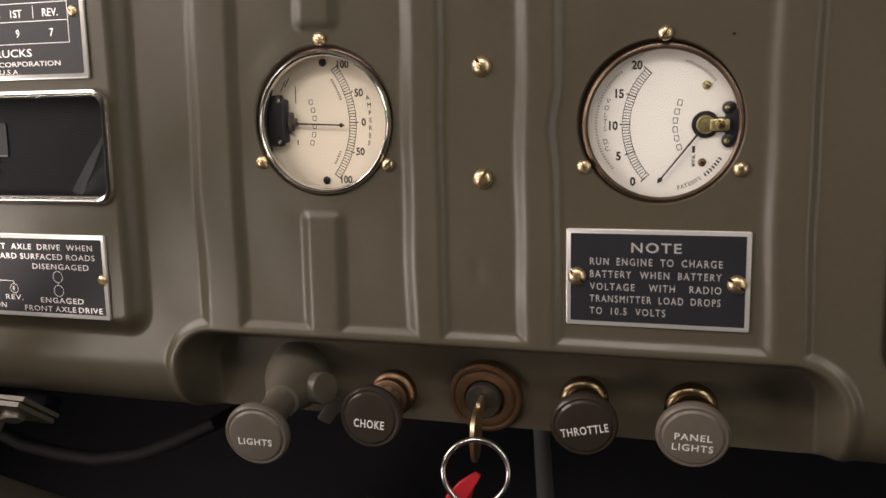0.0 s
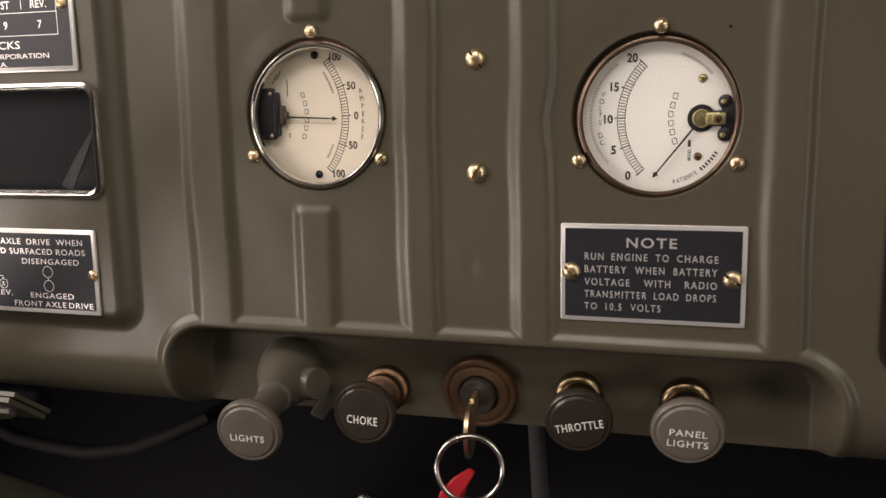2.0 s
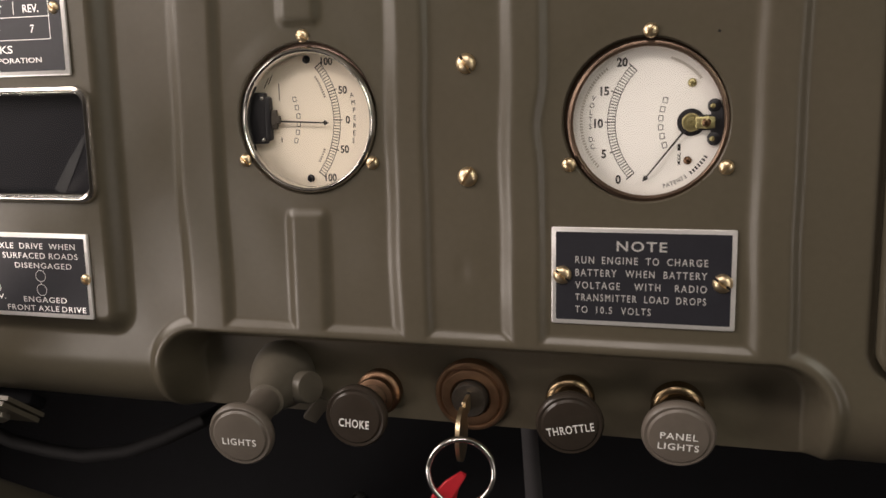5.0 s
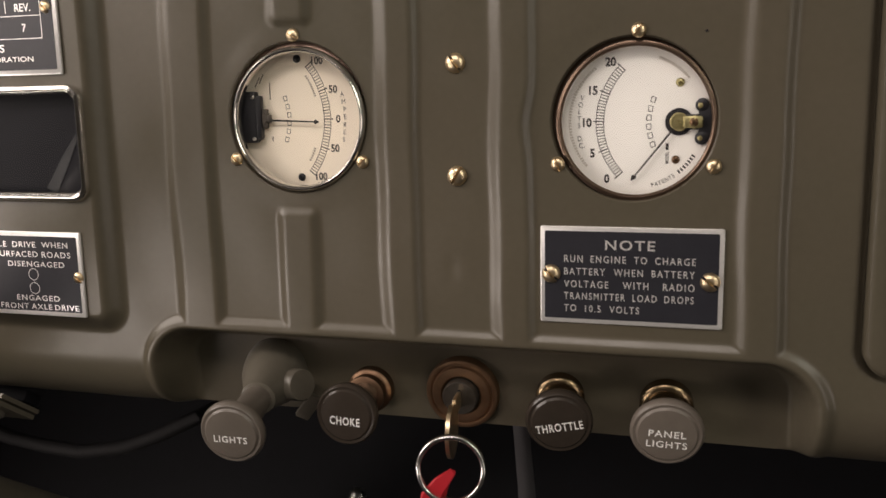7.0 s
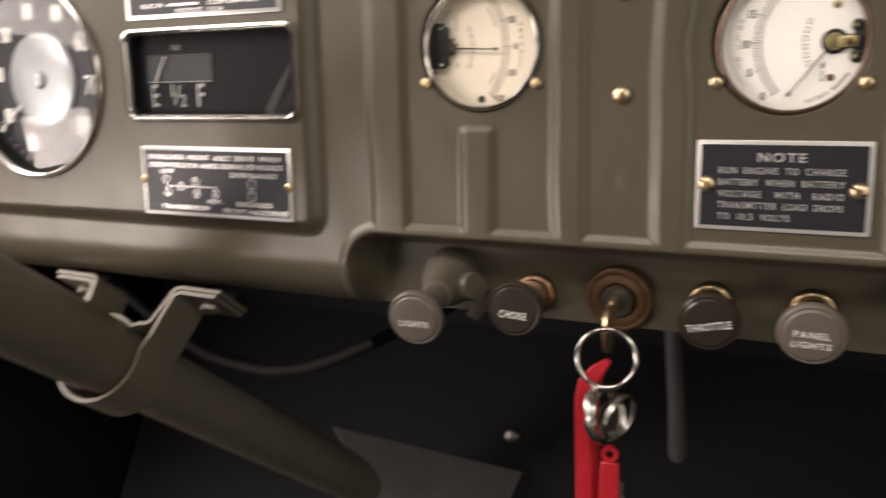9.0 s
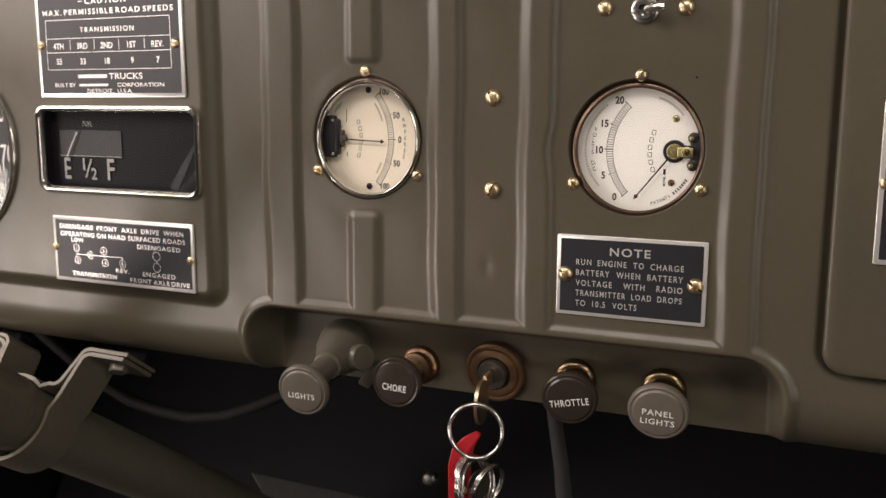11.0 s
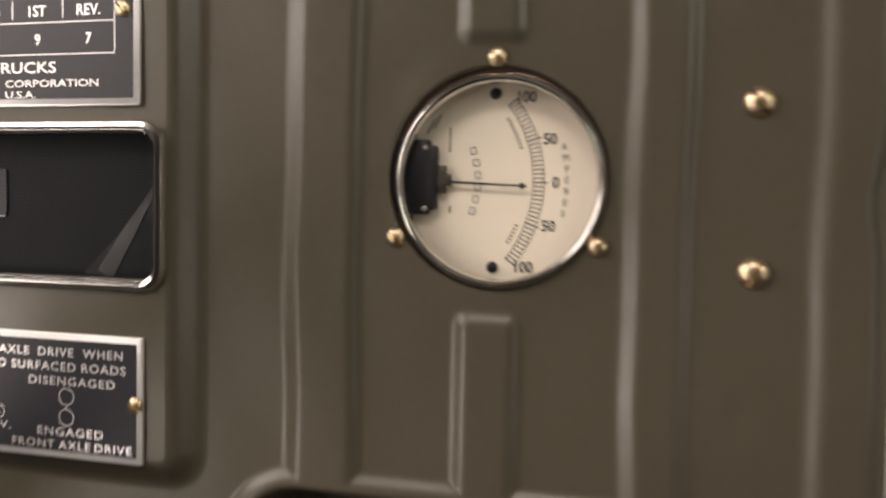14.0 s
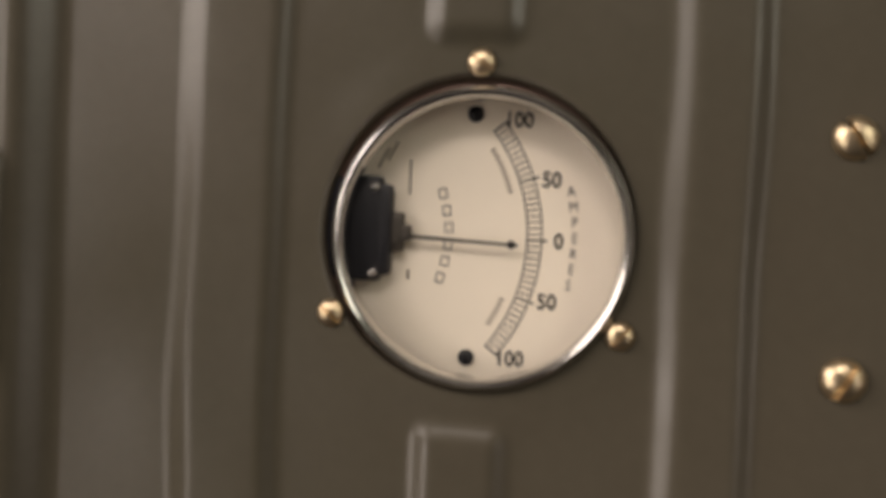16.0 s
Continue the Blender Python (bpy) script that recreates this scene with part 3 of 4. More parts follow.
    box((0.0060, 0.0060, 0.0010), (0.0215, -0.0006, -0.0075), 0.0004, bm)
    part("movement", bm, BLACK, g, "black movement opening")
    hub = revolve(mms((3.6, -7.4), (3.6, -6.0), (3.1, -5.4), (2.0, -5.4), (1.9, -4.9), (0.7, -4.8), (0.6, -5.3), (0, -5.3)), 24, m=Matrix.Translation((0.0166, -0.0005, 0)))
    part("hub", hub, BRASS_DULL, g, "greenish brass hub")
    bm = box((0.0075, 0.0046, 0.0016), (0.0218, -0.0006, -0.0052), 0.0007)
    join(bm, revolve(mms((2.5, -5.6), (2.5, -4.6), (2.1, -4.3), (0, -4.3)), 20, m=Matrix.Translation((0.0225, -0.0006, 0))))
    part("bridge", bm, BRASS_DULL, g, "dull brass bridge")
    add_screw(g, 0.0222, -0.0006, 1.75, -10, -4.4 * MM, COPPER)
    for v in (-0.0068, 0.0058):
        add_screw(g, 0.0245, v, 1.0, 15, -5.0 * MM, BRASS_DULL)
    part("needle", needle_bm(0.0145, -0.0032, -0.0016, -0.0236, -5.8 * MM, 0.00042, 0.0028), INK, g, "thin black needle")
    add_screw(g, 0.0166, 0.0147, 1.7, 70, -7.9 * MM, BRASS_DULL)
    add_screw(g, 0.0155, -0.0153, 1.6, 40, -7.9 * MM, COPPER)
    glass_pane("glass", revolve(mms((28.8, -2.4), (28.8, -1.8), (0, -1.8)), 48), g)
    for ob in g.children:
        if ob.name.split(".")[0] in ("dial", "movement", "hub", "bridge", "needle", "screw"):
            ob.location.z += 0.0015
    for u, v, turn in ((0.0010, 0.0346, -35), (-0.0300, -0.0166, 20), (0.0301, -0.0175, -40)):
        add_screw(g, u, v, 2.9, turn, 0.0002)
    return g


def rect_gauge(c, label):
    g = thing("window_gauge", facing(c[0], c[1], 0.0065), label, "gauge", "cluster gauges")
    w, h = 0.1265, 0.0545
    rim = loops([(rounded(w, h, 0.0075), -0.0005), (rounded(w, h, 0.0075), 0.0012), (rounded(w - 0.0016, h - 0.0016, 0.0070), 0.0026),
                 (rounded(w - 0.0042, h - 0.0042, 0.0062), 0.0030), (rounded(w - 0.0066, h - 0.0066, 0.0056), 0.0022), (rounded(w - 0.0078, h - 0.0078, 0.0054), 0.0004), (rounded(w - 0.0080, h - 0.0080, 0.0054), -0.0014)], cap_last=False)
    part("bezel", rim, CHROME, g, "polished metal bezel")
    well = loops([(rounded(w - 0.0076, h - 0.0076, 0.0054), 0.0002), (rounded(w - 0.0080, h - 0.0080, 0.0054), -0.0064)], cap_last=True)
    part("well", well, WELL, g, "dark recessed well")
    pane = loops([(rounded(w - 0.0078, h - 0.0078, 0.0054), -0.0012), (rounded(w - 0.0080, h - 0.0080, 0.0054), -0.0005)], cap_last=True)
    glass_pane("glass", pane, g)
    # a pale strip laid in the well for the diagonal reflection on the glass
    bm = strip([(0.0365, -0.0228, -0.0062), (0.0460, -0.0080, -0.0062), (0.0560, 0.0075, -0.0062)], [0.0062, 0.0046, 0.0010], 0.0001)
    part("light_streak", bm, STREAK, g, "pale strip in place of the light streak on the glass")
    return g


def build_fuel():
    g = rect_gauge(FUEL, "rectangular fuel gauge window in a polished bezel")
    k = -0.0055
    plate = part("dial_plate", slab(rounded(0.050, 0.0155, 0.0010, 3, -0.0265, 0.0040), -0.0064, k - 0.0003), node_material("fuel_dial_grey", 0.5, 0.2, (0.036, 0.036, 0.039), 0.1, 200, 0, 900, 0.15, 60), g, "dark grey gauge face")
    bm = bmesh.new()
    word(bm, "E", -0.0460, -0.0185, 0.0128, 0.0052, k, 0.012)
    word(bm, "F", -0.0107, -0.0185, 0.0128, 0.0058, k, 0.012)
    word(bm, "1", -0.0325, -0.0128, 0.0072, 0.0016, k, 0.02)
    word(bm, "2", -0.0245, -0.0185, 0.0068, 0.0044, k, 0.02)
    bar(bm, -0.0288, -0.0118, 0.0013, 0.0128, k, -24)
    word(bm, "FUEL", -0.0275, 0.0142, 0.0030, None, k, 0.0)
    bar(bm, -0.0265, -0.0042, 0.0500, 0.0005, k + 0.0002)
    part("lettering", bm, node_material("fuel_ink", 0.5, 0, (0.38, 0.38, 0.37), 0.1, 300), g, "pale grey lettering")
    part("pointer", needle_bm(-0.0445, -0.0045, -0.0355, 0.0105, k + 0.0012, 0.0005, 0.001), node_material("pointer_paint", 0.5, 0, (0.62, 0.62, 0.60), 0.1, 300), g, "pale pointer")
    return g


def build_speedometer():
    g = thing("speedometer", facing(SPEEDO[0], SPEEDO[1], 0.0065), "round speedometer with black dial and chrome rim", "gauge", "cluster gauges")
    part("rim", revolve(mms((63.6, -0.5), (63.6, 1.6), (62.6, 3.4), (61.2, 3.8), (60.0, 2.8), (59.6, 0.5)), 128), CHROME, g, "polished chrome rim")
    part("case_wall", revolve(mms((59.9, 1.5), (59.6, -11)), 96), DEEP, g, "dark inner wall")
    dial = part("dial", revolve(mms((59.8, -10), (40, -10), (0, -10)), 96), PLATE_BLACK, g, "black dial")
    k = -9.9 * MM
    for i in range(9):
        bm = bmesh.new()
        a = -5 - 36 * (i - 7)
        u, v = 0.0430 * math.cos(radians(a)), 0.0450 * math.sin(radians(a))
        if 50 <= i * 10 <= 80 and i >= 6:
            word(bm, str(i * 10), u, v - 0.006, 0.0120, 0.0115, k, 0.008)
        else:
            bar(bm, u, v, 0.0085, 0.0095, k)
        part("numeral", bm, INK_WHITE, dial, "white numeral")
    bm = bmesh.new()
    for i in range(41):
        a = 247 - 7.2 * i
        big = i % 5 == 0
        bar(bm, 0.0550 * math.cos(radians(a)), 0.0550 * math.sin(radians(a)), 0.0050 if big else 0.003, 0.0009 if big else 0.0006, k, a)
    part("tick_marks", bm, INK_WHITE, dial)
    part("hub", revolve(mms((30, -9.9), (30, -8.6), (28, -7.6), (14, -7.2), (6, -6.9), (5.2, -4.6), (3.5, -3.6), (0, -3.4)), 72), SPEEDO_GREY, g, "pale frosted hub disc")
    part("pointer", needle_bm(-0.020, -0.016, -0.043, -0.034, -6.8 * MM, 0.0009, 0.006), INK_WHITE, g, "white pointer")
    glass_pane("glass", revolve(mms((60.0, 0.2), (60.0, 1.6), (54, 2.8), (46, 4.1), (36, 5.4), (24, 6.4), (12, 6.9), (0, 7.1)), 72), g)
    return g


build_ammeter()
build_voltmeter()
build_fuel()
rect_gauge(TEMP, "rectangular gauge window in a polished bezel")
build_speedometer()


# ---------------------------------------------------------------- data plates
def data_plate(name, x, z, w, h, out, label, edge, roll=0.0):
    p = thing(name, facing(x, z, out, roll), label, "data plate", "data plates")
    part("plate", slab(rounded(w, h, 0.0008, 3), 0.0, 0.0010, 0.0003), SILVER, p, "silver bordered metal plate")
    part("black_field", slab(rounded(w - 2 * edge, h - 2 * edge, 0.0004, 2), 0.0009, 0.00112), PLATE_BLACK, p, "matt black field")
    return p


def justified(bm, words, u0, u1, v, h, gap, lift, bold=0.012, space=1.3):
    """One line of words set out from u0 to u1 with even gaps."""
    nat = [max(p.x for p in glyph(t, bold, space)[0]) - min(p.x for p in glyph(t, bold, space)[0]) for t in words]
    sx = (u1 - u0 - gap * (len(words) - 1)) / sum(nat)
    u = u0
    for t, n in zip(words, nat):
        word(bm, t, u, v, h, n * sx, lift, bold, "l", space=space)
        u += n * sx + gap
    return sx


LIFT = 0.00118
plate = data_plate("note_plate", -0.007, 0.926, 0.072, 0.0400, 0.0002, "black and silver note plate with engraved instructions", 0.0019)
_b = bmesh.new()
word(_b, "NOTE", 0.0000, 0.01080, 0.0038, 0.0195, LIFT, 0.018, space=1.2)
justified(_b, ["RUN", "ENGINE", "TO", "CHARGE"], -0.0262, 0.0254, 0.0054, 0.0028, 0.0031, LIFT)
justified(_b, ["BATTERY", "WHEN", "BATTERY"], -0.0262, 0.0252, 0.0002, 0.0028, 0.0034, LIFT)
justified(_b, ["VOLTAGE", "WITH", "RADIO"], -0.0262, 0.0252, -0.0050, 0.0028, 0.0056, LIFT)
justified(_b, ["TRANSMITTER", "LOAD", "DROPS"], -0.0262, 0.0250, -0.0100, 0.0028, 0.0029, LIFT)
justified(_b, ["TO", "10.5", "VOLTS"], -0.0262, 0.0040, -0.0151, 0.0028, 0.0035, LIFT)
part("lettering", _b, SILVER, plate, "silver engraved lettering")
add_screw(plate, -0.0315, 0.0003, 3.9, 50, 0.0009)
add_screw(plate, 0.0310, -0.0010, 3.9, 55, 0.0009)


def place(s, t, w, h):
    """Fractions across and down a plate, to its own metres."""
    return (s - 0.5) * w, (0.5 - t) * h


W1, H1 = 0.1105, 0.0412
axle = data_plate("axle_plate", -0.3165, 0.9182, W1, H1, 0.0067, "black and silver gearshift diagram plate", 0.0022)
_b = bmesh.new()
BOLD = 0.009
for words, s0, s1, t, h, gap in ((["DISENGAGE", "FRONT", "AXLE", "DRIVE", "WHEN"], 0.055, 0.935, 0.185, 0.0027, 0.0035),
                                 (["OPERATING", "ON", "HARD", "SURFACED", "ROADS"], 0.055, 0.945, 0.300, 0.0027, 0.0022),
                                 (["LOW"], 0.135, 0.225, 0.385, 0.0024, 0), (["DISENGAGED"], 0.615, 0.910, 0.415, 0.0026, 0),
                                 (["REV."], 0.455, 0.550, 0.800, 0.0024, 0), (["TRANSMISSION"], 0.130, 0.455, 0.905, 0.0026, 0),
                                 (["ENGAGED"], 0.645, 0.870, 0.820, 0.0026, 0), (["FRONT", "AXLE", "DRIVE"], 0.555, 0.965, 0.925, 0.0026, 0.0016)):
    a, v = place(s0, t, W1, H1)
    c, v = place(s1, t, W1, H1)
    justified(_b, words, a, c, v, h, gap, LIFT, BOLD, 1.15)
for txt, s, t in (("1", 0.170, 0.475), ("2", 0.175, 0.665), ("N", 0.272, 0.572), ("3", 0.372, 0.490), ("4", 0.378, 0.672), ("R", 0.505, 0.665)):
    a, v = place(s, t, W1, H1)
    ring_flat(_b, a, v, 0.0022, 0.0025, LIFT)
    word(_b, txt, a, v - 0.0011, 0.0022, None, LIFT, BOLD)
for s, t0, t1 in ((0.745, 0.475, 0.64), ):
    for t in (0.505, 0.672):
        a, v = place(s, t, W1, H1)
        ring_flat(_b, a, v, 0.0026, 0.0029, LIFT)
    a, v = place(s, 0.588, W1, H1)
    bar(_b, a, v, 0.0003, 0.0013, LIFT)
for s0, s1 in ((0.172, 0.250), (0.294, 0.505)):
    a, v = place((s0 + s1) / 2, 0.572, W1, H1)
    bar(_b, a, v, (s1 - s0) * W1, 0.0003, LIFT)
for s, t in ((0.1725, 0.570), (0.375, 0.580), (0.505, 0.588)):
    a, v = place(s, t, W1, H1)
    bar(_b, a, v, 0.0003, 0.0016, LIFT)
part("lettering", _b, SILVER, axle, "white lettering and gear diagram")
add_screw(axle, -0.0535, 0.0008, 2.7, 50, 0.0009)
add_screw(axle, 0.0527, -0.0010, 2.7, 48, 0.0009)

W2, H2 = 0.112, 0.0625
speed = data_plate("speed_plate", -0.3185, 1.0435, W2, H2, 0.0067, "black and silver road speed caution plate", 0.0024)
_b = bmesh.new()
for words, s0, s1, t, h, gap in ((["CAUTION"], 0.36, 0.64, 0.125, 0.0030, 0), (["MAX.", "PERMISSIBLE", "ROAD", "SPEEDS"], 0.055, 0.945, 0.220, 0.0030, 0.0024),
                                 (["TRANSMISSION"], 0.315, 0.685, 0.385, 0.0027, 0)):
    a, v = place(s0, t, W2, H2)
    c, v = place(s1, t, W2, H2)
    justified(_b, words, a, c, v, h, gap, LIFT, BOLD)
for s, top, low in ((0.155, "4TH", "55"), (0.325, "3RD", "33"), (0.495, "2ND", "18"), (0.665, "1ST", "9"), (0.835, "REV.", "7")):
    a, v = place(s, 0.540, W2, H2)
    word(_b, top, a, v, 0.0034, None, LIFT, BOLD, thick=0.95)
    a, v = place(s, 0.685, W2, H2)
    word(_b, low, a, v, 0.0034, None, LIFT, BOLD, thick=0.95)
for t in (0.265, 0.440, 0.572, 0.735):
    a, v = place(0.495, t, W2, H2)
    bar(_b, a, v, 0.85 * W2, 0.0003, LIFT)
for s, t0, t1 in ((0.07, 0.265, 0.735), (0.92, 0.265, 0.735), (0.24, 0.46, 0.55), (0.41, 0.46, 0.55), (0.58, 0.46, 0.55), (0.75, 0.46, 0.55)):
    a, v = place(s, (t0 + t1) / 2, W2, H2)
    bar(_b, a, v, 0.0003, (t1 - t0) * H2, LIFT)
a, v = place(0.385, 0.800, W2, H2)
bar(_b, a, v, 0.0225, 0.0021, LIFT)                      # maker's name
a, v = place(0.500, 0.828, W2, H2)
word(_b, "TRUCKS", a, v, 0.0034, 0.0255, LIFT, BOLD, "l")
a, v = place(0.115, 0.900, W2, H2)
word(_b, "BUILT BY", a, v, 0.0022, 0.0165, LIFT, BOLD, "l")
a, v = place(0.39, 0.883, W2, H2)
bar(_b, a, v, 0.0225, 0.0014, LIFT)                      # maker's name
a, v = place(0.555, 0.900, W2, H2)
word(_b, "CORPORATION", a, v, 0.0022, 0.0350, LIFT, BOLD, "l")
a, v = place(0.345, 0.957, W2, H2)
word(_b, "DETROIT,  U.S.A.", a, v, 0.0022, 0.0350, LIFT, BOLD, "l")
for s in (0.33, 0.67):
    a, v = place(s, 0.10, W2, H2)
    bar(_b, a, v, 0.004, 0.0004, LIFT)
part("lettering", _b, SILVER, speed, "white lettering and speed table")
add_screw(speed, -0.0525, 0.0, 2.9, 40, 0.0009)
add_screw(speed, 0.0500, -0.0010, 2.9, 52, 0.0009)

# ---------------------------------------------------------------- glove box door with its plate
door = thing("glove_box_door", facing(0.235, 1.0055, 0.0), "olive drab pressed steel glove box door", "glove box")
part("panel", slab(rounded(0.310, 0.229, 0.010, 8), -0.0075, 0.0055, 0.0022), OLIVE, door)
lub = data_plate("instruction_plate", 0.148, 0.9765, 0.102, 0.069, 0.0057, "black and silver instruction plate on the glove box", 0.0022)
_b = bmesh.new()
random.seed(4)
for i in range(10):
    v = 0.026 - 0.0056 * i
    u = -0.044
    while u < 0.038:
        w = random.uniform(0.004, 0.011)
        bar(_b, u + w / 2, v, w, 0.0019, LIFT)
        u += w + 0.0016
part("lettering", _b, SILVER, lub, "small lettering too far off to read")
add_screw(lub, -0.0480, 0.0, 2.9, 30, 0.0009)
add_screw(lub, 0.0480, 0.0, 2.9, 70, 0.0009)

# ---------------------------------------------------------------- panel screws, toggle switch
for x, z, r, turn in ((-0.078, 1.0120, 4.2, 35), (-0.078, 0.9660, 4.2, -30), (-0.0230, 1.0530, 3.6, 45), (0.0140, 1.0520, 3.6, 40)):
    s = new("panel_screw", screw_data(r, BRASS))
    s.matrix_world = facing(x, z, 0.0002, turn)
    tagged(s, "slotted round head brass screw in the dashboard", "screw", "panel screws")

pin = new("pin_hole", to_mesh("pin_hole", revolve(mms((0.5, 0.12), (0.36, 0.06), (0, 0.02)), 16), DEEP))
pin.parent = dashboard
pin.matrix_local = facing(0.0200, 1.0210, 0.0003)
toggle = thing("toggle_switch", facing(-0.0045, 1.0515), "small chrome toggle switch with its lever to one side", "switch")
part("nut", revolve(mms((6.2, 0), (6.2, 1.2), (5.4, 1.8), (4.6, 1.8), (4.2, 3.2), (2.6, 3.2), (2.2, 1.2), (0, 0.8)), 6 * 6), STEEL, toggle, "steel collar nut")
part("lever", tube([(0, 0, 0.0015), (0.003, 0.0003, 0.0050), (0.0095, 0.0006, 0.0095), (0.0115, 0.0006, 0.0105)], [0.0014, 0.0016, 0.0024, 0.0019], 14), CHROME, toggle, "chrome bat lever")


# ---------------------------------------------------------------- pull knobs
def axis_frame(base, tip):
    z = (Vector(tip) - Vector(base)).normalized()
    x = (Vector((1, 0, 0)) - z * z.x).normalized()
    y = z.cross(x)
    m = Matrix((x, y, z)).transposed().to_4x4()
    return Matrix.Translation(base) @ m


def pull_knob(base, face, r, lines, knob_mat, bush_mat, label, rot=0.0, bush=True, bush_r=0.62, drop=0.0):
    ln = (Vector(face) - Vector(base)).length
    g = thing("pull_knob", axis_frame(base, face), label, "knob", "dashboard pull knobs")
    R = r
    prof = [(0, ln), (0.55 * R, ln - 0.0001), (0.78 * R, ln - 0.0005), (0.82 * R, ln - 0.0011), (0.84 * R, ln - 0.0014), (0.92 * R, ln - 0.0012), (0.975 * R, ln - 0.0020),
            (R, ln - 0.0034), (0.985 * R, ln - 0.0052), (0.90 * R, ln - 0.0070), (0.66 * R, ln - 0.0092), (0.50 * R, ln - 0.0120), (0.46 * R, min(0.004, ln - 0.014)), (0.46 * R, -0.004)]
    part("grip", revolve(prof, 56), knob_mat, g)
    if bush:
        b = bush_r * R
        part("bushing", revolve([(b * 1.22, -0.003), (b * 1.22, 0.0022), (b * 1.12, 0.0032), (b * 0.98, 0.0036), (b * 0.96, 0.0062), (b * 1.04, 0.0070), (b * 1.02, 0.0088), (b * 0.82, 0.0096), (0.44 * R, 0.0098)], 48), bush_mat, g, "tarnished copper bushing")
    bm = bmesh.new()
    for txt, v, h, w in lines:
        word(bm, txt, 0, v, h, w, 0, 0.015, space=1.15)
    bm.transform(Matrix.Translation((0, drop, ln + 0.0002)) @ pose(0, 0, 0, 0, 0, rot))
    part("lettering", bm, KNOB_WHITE, g, "white lettering")
    return g


pull_knob((-0.1290, 0.3560, 0.8620), (-0.1275, 0.3200, 0.8615), 0.0142, [("CHOKE", -0.0040, 0.0036, 0.0138)], BAKELITE, COPPER, "dark brown choke pull knob on copper bushing", -3)
pull_knob((-0.0385, 0.3560, 0.8650), (-0.0353, 0.3320, 0.8613), 0.0144, [("THROTTLE", -0.0030, 0.0036, 0.0200)], BAKELITE, WORN_BRASS, "dark brown throttle pull knob on worn brass bushing", 9)
pull_knob((0.0076, 0.3560, 0.8650), (0.0090, 0.3330, 0.8600), 0.0151, [("PANEL", -0.0006, 0.0030, 0.0150), ("LIGHTS", -0.0056, 0.0030, 0.0164)], KNOB_GREY, WORN_BRASS, "grey painted panel light knob on brass bushing", -3)
pull_knob((-0.1735, 0.3300, 0.8645), (-0.1698, 0.2950, 0.8585), 0.0144, [("LIGHTS", -0.0035, 0.0030, 0.0150)], KNOB_OLIVE, KNOB_OLIVE, "olive painted light switch knob", -3, bush=False)

switch = thing("light_switch_body", axis_frame((-0.1790, 0.3590, 0.8680), (-0.1735, 0.3300, 0.8645)), "olive painted light switch housing with a side boss", "switch")
part("housing", revolve(mms((16.0, -4), (16.0, 2), (15.6, 6), (14.4, 12), (12.0, 19), (9.8, 25), (8.6, 30), (8.0, 33.5), (6.6, 34), (0, 34)), 48), SWITCH, switch)
boss = revolve(mms((7.6, 0), (7.6, 23.2), (7.2, 23.8), (0, 23.9)), 32)
part("boss", boss, SWITCH, switch, "round side boss with flat end", Matrix.Translation((-0.0012, -0.0045, 0.008)) @ Vector((0, 0, 1)).rotation_difference(Vector((0.80, 0.22, 0.56))).to_matrix().to_4x4())
part("tab", box((0.007, 0.014, 0.003), (0.0165, -0.0160, 0.010), 0.0006, rot=pose(0, 0, 0, 0, 20, -38)), SWITCH, switch, "small bent tab")

# ---------------------------------------------------------------- ignition lock and keys
lock = thing("ignition_lock", axis_frame((-0.0840, 0.3570, 0.8634), (-0.0838, 0.3440, 0.8618)), "round bronze ignition lock with a key in it", "lock")
part("escutcheon", revolve(mms((17.2, -4), (17.2, 1.0), (16.7, 2.0), (15.6, 2.4), (14.9, 2.3), (14.5, 1.7), (14.0, 1.8), (13.4, 2.9), (11.6, 3.4), (9.6, 3.3), (8.9, 2.6), (8.4, 1.6)), 72), ESCUTCHEON, lock, "worn bronze escutcheon")
part("barrel", revolve(mms((8.3, 0.5), (8.3, 5.6), (7.7, 6.4), (0, 6.4)), 48), LOCK_BARREL, lock, "dark lock barrel")
part("key_slot", box((0.0016, 0.0085, 0.0012), (0, 0, 0.0064), 0.0002), DEEP, lock)

LOCK_FACE = Vector((-0.0839, 0.3502, 0.8626))
key = thing("ignition_key", Matrix.Translation(LOCK_FACE) @ pose(0, 0, 0, 0, 0, 5), "brass ignition key seen edge on in its lock", "key")
outline = []
for i in range(20):
    a = 2 * math.pi * i / 20
    outline.append((-0.0185 + 0.0118 * math.cos(a) * 0.95, -0.0085 + 0.0118 * math.sin(a)))
bow = loops([(outline, -0.0009), (outline, 0.0009)], cap_last=True, cap_first=True)
bow.transform(pose(0, 0, 0, 90, 0, 90))
box((0.0018, 0.016, 0.0075), (0, -0.004, 0.0), 0.0003, bow)
part("key_bow", bow, BRASS, key, "worn brass bow")


def hoop(centre, normal, r, wire, turns=1, segs=44, pitch=0.0):
    nrm = Vector(normal).normalized()
    a = nrm.cross(Vector((0, 0, 1))).normalized()
    b = nrm.cross(a)
    n = int(segs * turns)
    pts = [Vector(centre) + r * (math.cos(2 * math.pi * i / segs) * a + math.sin(2 * math.pi * i / segs) * b) + nrm * pitch * (i / segs) for i in range(n + (0 if turns == 1 and not pitch else 1))]
    return tube(pts, wire, 10, closed=turns == 1 and not pitch)


RC = Vector((-0.0774, 0.3130, 0.8455))
ring = thing("key_ring", Matrix.Translation(RC), "shiny steel key ring hanging from the key", "key ring")
part("hoop", hoop((0, 0, 0), (0.18, -1, 0.18), 0.0136, 0.00115, 2, 56, 0.0016), CHROME, ring)

